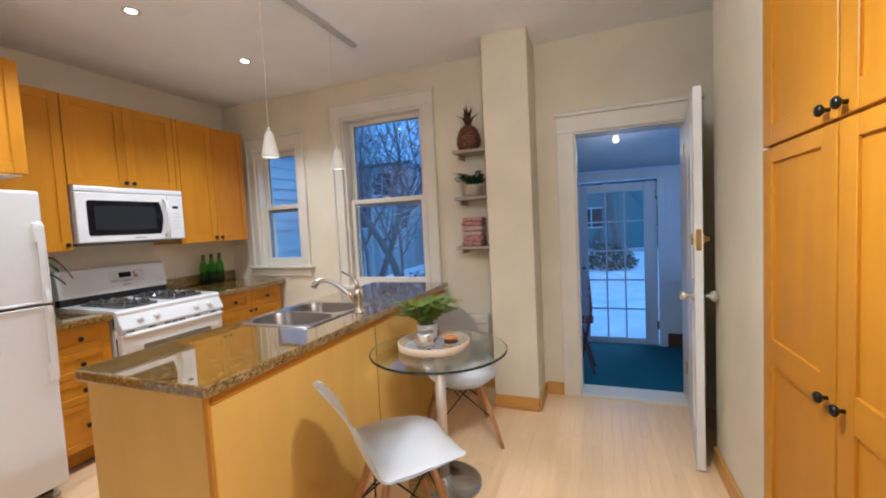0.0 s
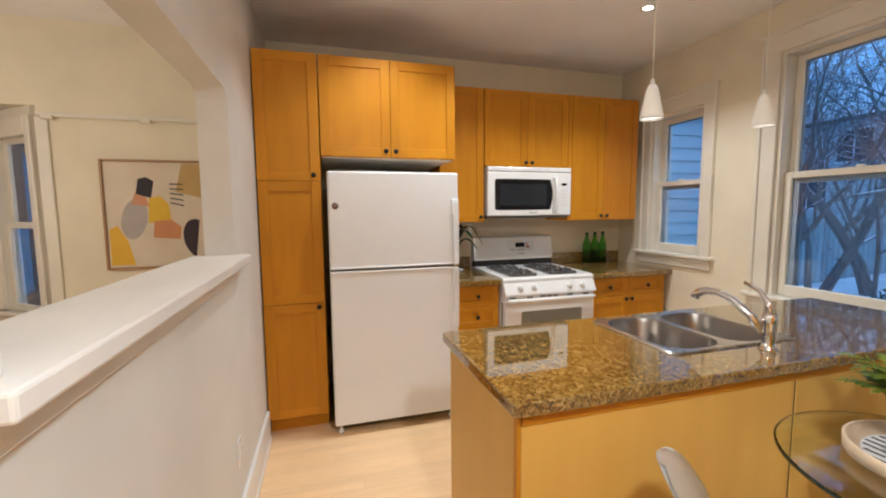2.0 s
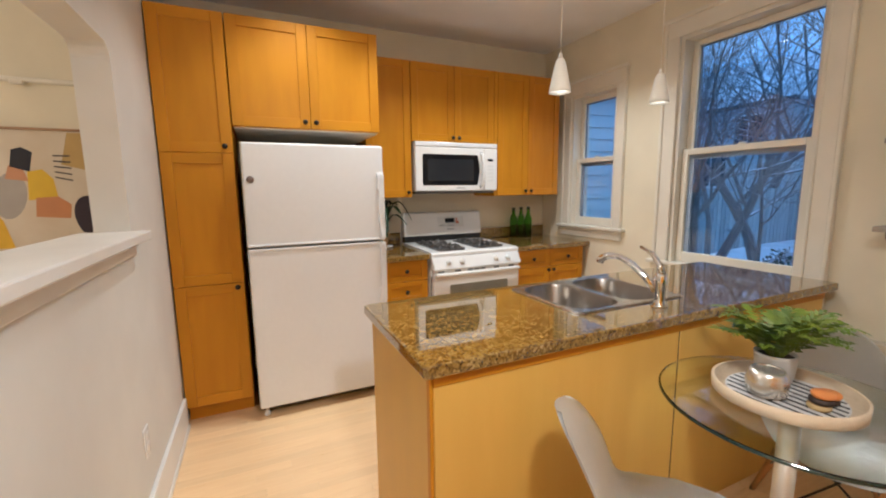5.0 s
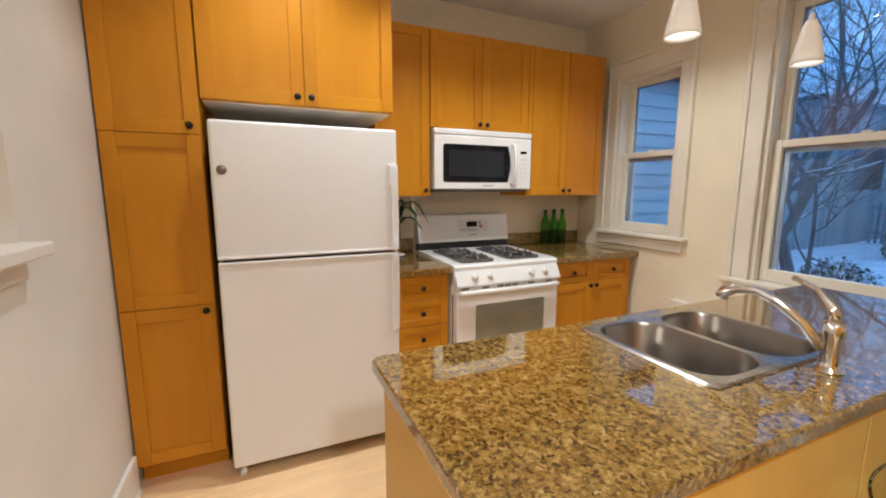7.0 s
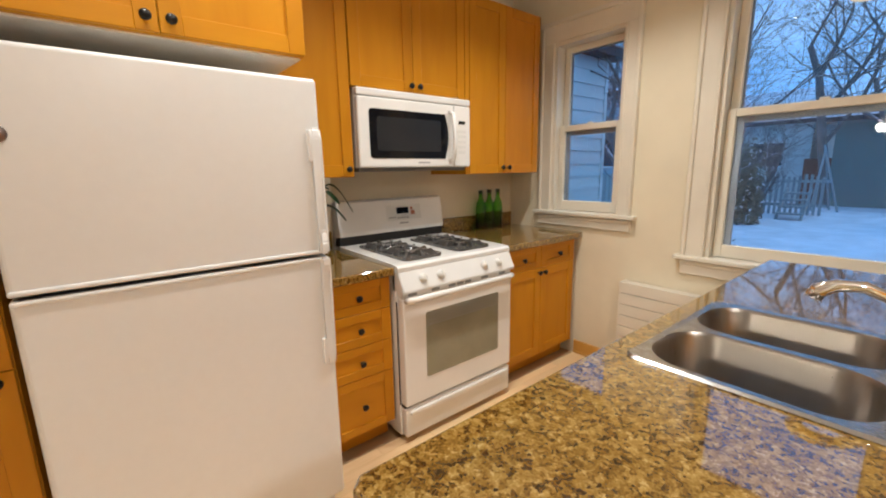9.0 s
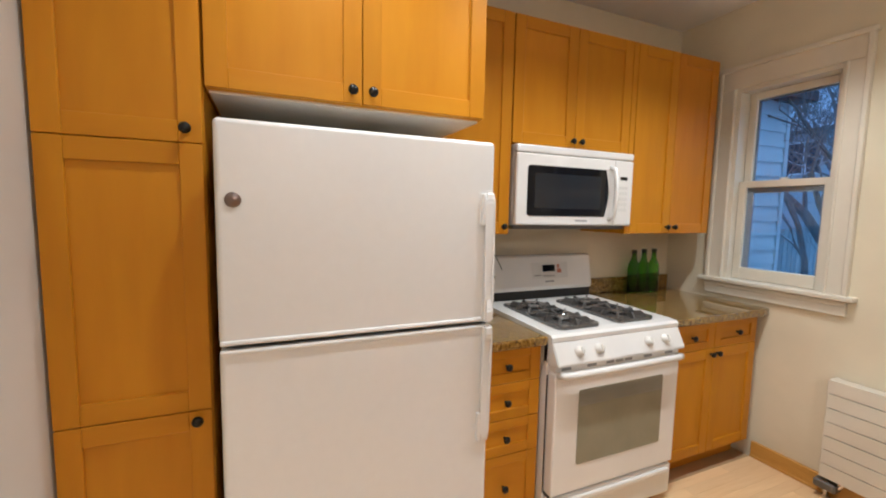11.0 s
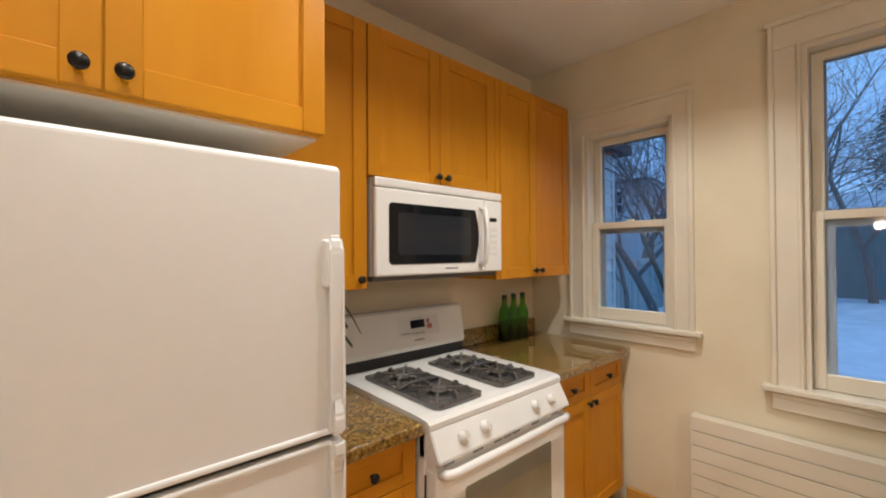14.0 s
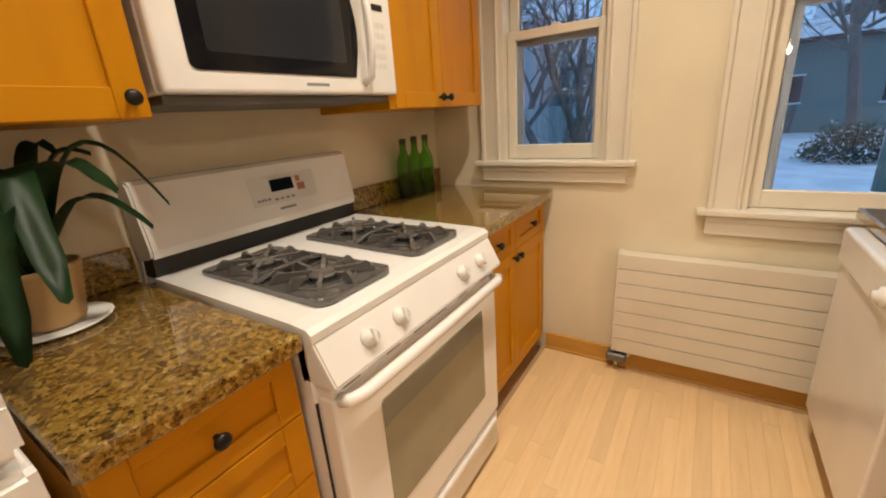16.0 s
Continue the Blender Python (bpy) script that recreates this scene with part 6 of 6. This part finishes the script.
fence = thing("garden_fence", (-6.6, 12, 0), "weathered grey board fence with snow on top", "fence")
FENCE = material("fence_boards", (0.34, 0.40, 0.42), 0.9, dark=(0.24, 0.30, 0.31), scale=6, stretch=(4, 4, 0.6), vary=0.15)
bd = None
for k in range(74):
    y = 5.6 + 0.17 * k
    z = ground_z(-6.6, y)
    if bd is None:
        bd = part("slat", box(-0.012, 0.012, 0, 0.145, 0, 1.5, 0.002), FENCE)
        o = bd
    else:
        o = new("slat", bd.data)
    o.parent = fence
    o.location = (-6.6 + 6.6, y - 12, z)
for zz in (0.35, 1.25):
    bm = bmesh.new()
    tube(bm, [(-6.63, 5.5, -0.4 + zz), (-6.63, 14, -0.12 + zz), (-6.63, 18.2, -0.12 + zz)], 0.03, 4)
    part("rail", bm, FENCE, fence)


def tree(name, at, height, spread, seedn, label, depth=5, trunk=0.11, lean=(0, 0), snow=True, bend=0.0):
    """A bare winter tree: a tapered trunk, limbs that fork again and again, fine twigs, snow on the upper sides."""
    r = random.Random(seedn)
    t = thing(name, at, label, "tree")
    verts, faces, sv, sf = [], [], [], []

    def ring(V, p, d, rad, n):
        side = d.orthogonal().normalized()
        up = d.cross(side)
        i = len(V)
        for k in range(n):
            V.append(p + rad * (math.cos(2 * math.pi * k / n) * side + math.sin(2 * math.pi * k / n) * up))
        return i

    def limb(p, d, length, rad, level, V, F):
        n = 6 if level < 2 else (4 if level < 4 else 3)
        segs = 5 if level < 2 else 3
        prev = ring(V, p, d, rad, n)
        for s in range(segs):
            d = (d + Vector((r.gauss(0, 0.13), r.gauss(0, 0.13), r.gauss(0.04, 0.09)))).normalized()
            if level == 0 and bend:
                d = (d + Vector((bend, 0, 0))).normalized()
            if p.y + d.y * length / segs < 4.6:
                d = Vector((d.x, abs(d.y), d.z))
            q = p + d * length / segs
            rr = rad * (1 - 0.5 * (s + 1) / segs)
            cur = ring(V, q, d, max(rr, 0.0022), n)
            for k in range(n):
                F.append((prev + k, prev + (k + 1) % n, cur + (k + 1) % n, cur + k))
            if snow and level >= 1 and level < 4 and abs(d.z) < 0.75 and r.random() < 0.6:
                i = len(sv)
                w = d.cross(Vector((0, 0, 1))).normalized() * rr * 0.75
                for pp in (p, q):
                    sv.extend([pp + w + Vector((0, 0, rr * 0.6)), pp + Vector((0, 0, rr * 1.55)), pp - w + Vector((0, 0, rr * 0.6))])
                sf.extend([(i, i + 1, i + 4, i + 3), (i + 1, i + 2, i + 5, i + 4)])
            prev, p = cur, q
            if level < depth and (s >= 1 or level > 0):
                for _ in range(1 if level < 2 else r.choice((1, 1, 2))):
                    az = r.uniform(0, 2 * math.pi)
                    side = d.orthogonal().normalized()
                    out = (side * math.cos(az) + d.cross(side) * math.sin(az))
                    nd = (d * r.uniform(0.5, 0.9) + out * r.uniform(0.6, 1.0) * spread + Vector((0, 0, 0.15))).normalized()
                    limb(p, nd, length * r.uniform(0.5, 0.72), rr * r.uniform(0.5, 0.7), level + 1, V, F)
        return

    limb(Vector(at) - Vector((0, 0, 0.1)), Vector((lean[0], lean[1], 1)).normalized(), height * 0.5, trunk, 0, verts, faces)
    for nm, V, F, m in (("branches", verts, faces, BARK), ("snow_cover", sv, sf, SNOW)):
        if not V:
            continue
        me = bpy.data.meshes.new(nm)
        me.from_pydata([v - Vector(at) for v in V], [], F)
        me.materials.append(m)
        o = new(nm, me)
        o.parent = t
    return t


tree("bare_tree", (-4.75, 7.6, ground_z(-4.75, 7.6)), 5.6, 0.9, 11, "bare snow-dusted garden tree leaning far over", 5, 0.085, (0.85, 0.0), True, 0.03)
tree("bare_tree", (-5.2, 8.6, ground_z(-5.2, 8.6)), 6.0, 0.8, 12, "bare snow-dusted garden tree with spreading limbs", 5, 0.06, (0.05, 0.1))
tree("bare_tree", (-3.0, 5.15, ground_z(-3.0, 5.15)), 5.2, 0.8, 22, "slim leaning bare tree near the garage siding", 4, 0.062, (-0.62, 0.0), True, 0.06)
tree("bare_tree", (-3.75, 7.4, ground_z(-3.75, 7.4)), 4.4, 0.7, 23, "forked bare shrub with thin upright stems", 4, 0.035, (-0.25, 0.0), True, 0.08)
tree("bare_tree", (-5.4, 10.6, ground_z(-5.4, 10.6)), 7.0, 0.95, 33, "tall bare tree by the fence", 5, 0.12, (-0.1, 0))
tree("bare_tree", (0.62, 15.2, ground_z(0.62, 15.2)), 9.5, 0.75, 44, "thick-trunked snow-covered tree before the shed", 5, 0.15, (0.05, 0.0))
tree("bare_tree", (-5.3, 15.6, ground_z(-5.3, 15.6)), 3.4, 0.6, 46, "dense brown leafless shrub by the fence", 5, 0.09)
tree("bare_tree", (-4.7, 15.2, ground_z(-4.7, 15.2)), 3.0, 0.6, 47, "dense brown leafless shrub by the fence", 5, 0.08)
tree("bare_tree", (-2.3, 19.0, -0.13), 9.0, 0.8, 48, "bare tree standing before the shed", 5, 0.13)
tree("bare_tree", (1.7, 11.2, ground_z(1.7, 11.2)), 6.0, 1.0, 45, "bare garden tree seen from the porch", 5, 0.08)
tree("bare_tree", (-0.2, 20.5, -0.13), 11.0, 0.9, 55, "tall bare tree behind the shed", 5, 0.2)
tree("bare_tree", (3.6, 21.0, -0.13), 10.0, 0.9, 66, "tall bare tree behind the shed", 5, 0.18)
tree("bare_tree", (-7.8, 15.5, -0.13), 9.0, 0.95, 77, "tall bare tree by the fence", 5, 0.15)
tree("bare_tree", (-4.0, 19.5, -0.13), 11.0, 0.95, 88, "tall bare tree at the back of the garden", 5, 0.18)
tree("bare_tree", (-11.5, 17.0, -0.13), 9.0, 0.95, 99, "tall bare tree beyond the fence", 5, 0.15)


NEEDLES = material("spruce_needles", (0.14, 0.19, 0.18), 0.8, dark=(0.08, 0.12, 0.115), scale=6)


def conifer(at, height, seedn, label):
    r = random.Random(seedn)
    t = thing("spruce_tree", at, label, "tree")
    bm = bmesh.new()
    tube(bm, [at, (at[0], at[1], at[2] + height)], [0.16, 0.01], 8)
    part("trunk", bm, BARK, t)
    V, F = [], []
    for k in range(900 if height > 5 else 420):
        f = r.random() ** 0.8
        z = at[2] + 0.5 + (height - 0.5) * f
        R = (1 - f) * height * 0.33 * r.uniform(0.75, 1.1) + 0.08
        a = r.uniform(0, 2 * math.pi)
        o = Vector((math.cos(a), math.sin(a), 0))
        sd = Vector((-o.y, o.x, 0))
        b = Vector((at[0], at[1], z))
        for s in range(5):
            u = (s + 0.6) / 5
            p = b + o * R * u - Vector((0, 0, 0.30 * R * u * u))
            w = 0.16 * (1.1 - 0.5 * u)
            i = len(V)
            dz = Vector((0, 0, r.uniform(-0.10, -0.02)))
            V.extend([p - o * 0.05, p + sd * w + dz + o * 0.12, p + o * 0.22 + dz, p - sd * w + dz + o * 0.12])
            F.append((i, i + 1, i + 2, i + 3))
    me = bpy.data.meshes.new("crown")
    me.from_pydata([v - Vector(at) for v in V], [], F)
    me.materials.append(NEEDLES)
    o = new("crown", me)
    o.parent = t
    return t


conifer((-1.5, 27.5, -0.13), 9.5, 4, "dark dense spruce behind the garden shed")


def shrub(name, at, rx, ry, height, n, leaf, mat, seedn, label, snow=0):
    """A shrub of many small leaf sprays on short stems, with an uneven outline."""
    t = thing(name, at, label, "bush")
    r = random.Random(seedn)
    V, F, S, G = [], [], [], []
    for k in range(n):
        a, e, q = r.uniform(0, 2 * math.pi), math.asin(r.uniform(0, 1)), r.uniform(0.45, 1.0) ** 0.6
        p = Vector((rx * q * math.cos(a) * math.cos(e), ry * q * math.sin(a) * math.cos(e), height * q * math.sin(e))) * (1 + 0.35 * noise.noise(Vector((math.cos(a) * 1.7, math.sin(a) * 1.7, e * 2.5))))
        d1 = Vector((r.gauss(0, 1), r.gauss(0, 1), r.gauss(0, 1))).normalized() * leaf
        d2 = Vector((r.gauss(0, 1), r.gauss(0, 1), r.gauss(0, 1))).normalized() * leaf * 0.5
        W, E = (S, G) if k < snow else (V, F)
        i = len(W)
        W.extend([p, p + d1 + d2, p + d1 * 1.6, p + d1 - d2])
        E.append((i, i + 1, i + 2, i + 3))
    for nm, W, E, m in (("foliage", V, F, mat), ("snow_cover", S, G, SNOW)):
        if W:
            me = bpy.data.meshes.new(nm)
            me.from_pydata(W, [], E)
            me.materials.append(m)
            o = new(nm, me)
            o.parent = t
    for k in range(7):
        a = 2 * math.pi * k / 7
        bm = bmesh.new()
        tube(bm, [(at[0], at[1], at[2] - 0.05), (at[0] + 0.3 * rx * math.cos(a), at[1] + 0.3 * ry * math.sin(a), at[2] + 0.4 * height), (at[0] + 0.55 * rx * math.cos(a), at[1] + 0.55 * ry * math.sin(a), at[2] + 0.75 * height)], [0.022, 0.015, 0.006], 5)
        part("stem", bm, BARK, t)
    return t


BUSHLEAF = material("bush_leaf", (0.09, 0.13, 0.10), 0.7, dark=(0.05, 0.075, 0.06), scale=12)
CEDAR = material("cedar_sprays", (0.25, 0.26, 0.20), 0.8, dark=(0.17, 0.14, 0.10), scale=5)
shrub("garden_bush", (0.3, 13.6, ground_z(0.3, 13.6)), 0.85, 0.7, 0.75, 2400, 0.06, BUSHLEAF, 8, "low twiggy snow-dusted evergreen bush", 260)
shrub("cedar_shrub", (-4.75, 13.9, ground_z(-4.75, 13.9)), 0.36, 0.36, 2.05, 2600, 0.07, CEDAR, 18, "upright brown-green cedar shrub by the fence", 120)
shrub("snowy_shrub", (-4.35, 9.9, ground_z(-4.35, 9.9)), 0.55, 0.45, 0.45, 900, 0.06, BUSHLEAF, 38, "low bush weighed down by snow", 450)

gate = thing("garden_gate", (-4.5, 21.0, -0.12), "reddish brown board gate between two outbuildings", "gate")
GATEW = material("gate_boards", (0.20, 0.085, 0.06), 0.85, dark=(0.13, 0.05, 0.04), scale=6, stretch=(4, 4, 0.6), vary=0.12)
for k in range(6):
    part("board", box(-4.93 + 0.135 * k, -4.80 + 0.135 * k, 21.0, 21.03, -0.14, 1.55, 0.004), GATEW, gate)
for zz in (0.2, 1.2):
    part("rail", box(-4.93, -4.13, 21.03, 21.07, zz, zz + 0.09), GATEW, gate)
trestle = thing("timber_trestle", (-3.8, 18.0, -0.13), "weathered timber A-frame standing in the snow", "trestle")
for p0, p1 in (((-4.08, 18.0, -0.2), (-3.92, 18.0, 1.78)), ((-3.42, 18.0, -0.2), (-3.96, 18.0, 1.92)), ((-3.72, 18.7, -0.2), (-3.93, 18.05, 1.80))):
    bm = bmesh.new()
    tube(bm, [p0, p1], [0.035, 0.03], 6)
    part("pole", bm, FENCE, trestle)

# weathered garden steps and a pale picket run by the shed
gs = thing("garden_steps", (-4.1, 15.5, ground_z(-4.1, 15.5)), "weathered wooden garden steps standing in the snow", "steps")
gz = ground_z(-4.1, 15.5)
for k in range(4):
    part("tread", box(-4.40, -3.80, 15.3 + 0.22 * k, 15.55 + 0.22 * k, gz + 0.18 * k + 0.14, gz + 0.18 * k + 0.19, 0.005), FENCE, gs)
for xx in (-4.40, -3.85):
    bm = bmesh.new()
    prism(bm, [(15.25, gz - 0.05), (15.35, gz - 0.05), (16.25, gz + 0.72), (16.25, gz + 0.86), (16.15, gz + 0.86)], "x", xx, xx + 0.05)
    part("stringer", bm, FENCE, gs)
pk = thing("picket_fence", (-5.2, 16.5, ground_z(-5.2, 16.5)), "weathered grey picket fence at the back of the garden", "fence")
for k in range(22):
    xx = -6.4 + 0.13 * k
    part("picket", box(xx, xx + 0.07, 16.5, 16.52, ground_z(xx, 16.5) - 0.05, ground_z(xx, 16.5) + 1.15 + 0.04 * math.sin(xx * 9), 0.003), FENCE, pk)
for zz in (0.25, 0.95):
    part("rail", box(-6.45, -3.5, 16.52, 16.56, ground_z(-5, 16.5) + zz, ground_z(-5, 16.5) + zz + 0.08), FENCE, pk)

# ---- floor boards ----
fl = bpy.data.objects["floor"]
BW_, lens = 0.0572, (0.75, 0.95, 1.15, 1.4)
cache = {}
rest = bmesh.new()
r = random.Random(12)
x = -2.96
count = 0
while x < 0.60:
    y = -1.26
    while y < YN - 0.001:
        L = r.choice(lens) * (r.uniform(0.35, 1.0) if y == -1.26 else 1)
        y1 = min(y + L, YN - 0.001)
        if y1 - y < 0.02:
            break
        key = round(y1 - y, 3)
        if count < 300:
            if key not in cache:
                b = bmesh.new()
                boxb(b, 0.0002, BW_ - 0.0002, 0.0003, key - 0.0003, -0.012, 0.0, 0.0004)
                me = bpy.data.meshes.new("plank")
                b.to_mesh(me)
                b.free()
                me.materials.append(FLOORW)
                cache[key] = me
            o = new("plank", cache[key])
            o.parent = fl
            o.location = (x, y, 0)
            count += 1
        else:
            boxb(rest, x + 0.0004, x + BW_ - 0.0004, y, y1 - 0.0008, -0.012, 0)
        y = y1
    x += BW_
for xa, xb, ya, yb in ((XW, 0.60, -4.2, -1.26), (XW, -2.96, -1.26, 0.0), (0.60, 0.98, 2.56, YN)):
    x = xa
    while x < xb - 1e-4:
        x1 = min(x + BW_, xb)
        boxb(rest, x + 0.0004, x1 - 0.0004, ya, yb, -0.012, -0.0002)
        x = x1
ob = part("far_planks", rest, FLOORW, fl)
ob["kind"] = "stuff"
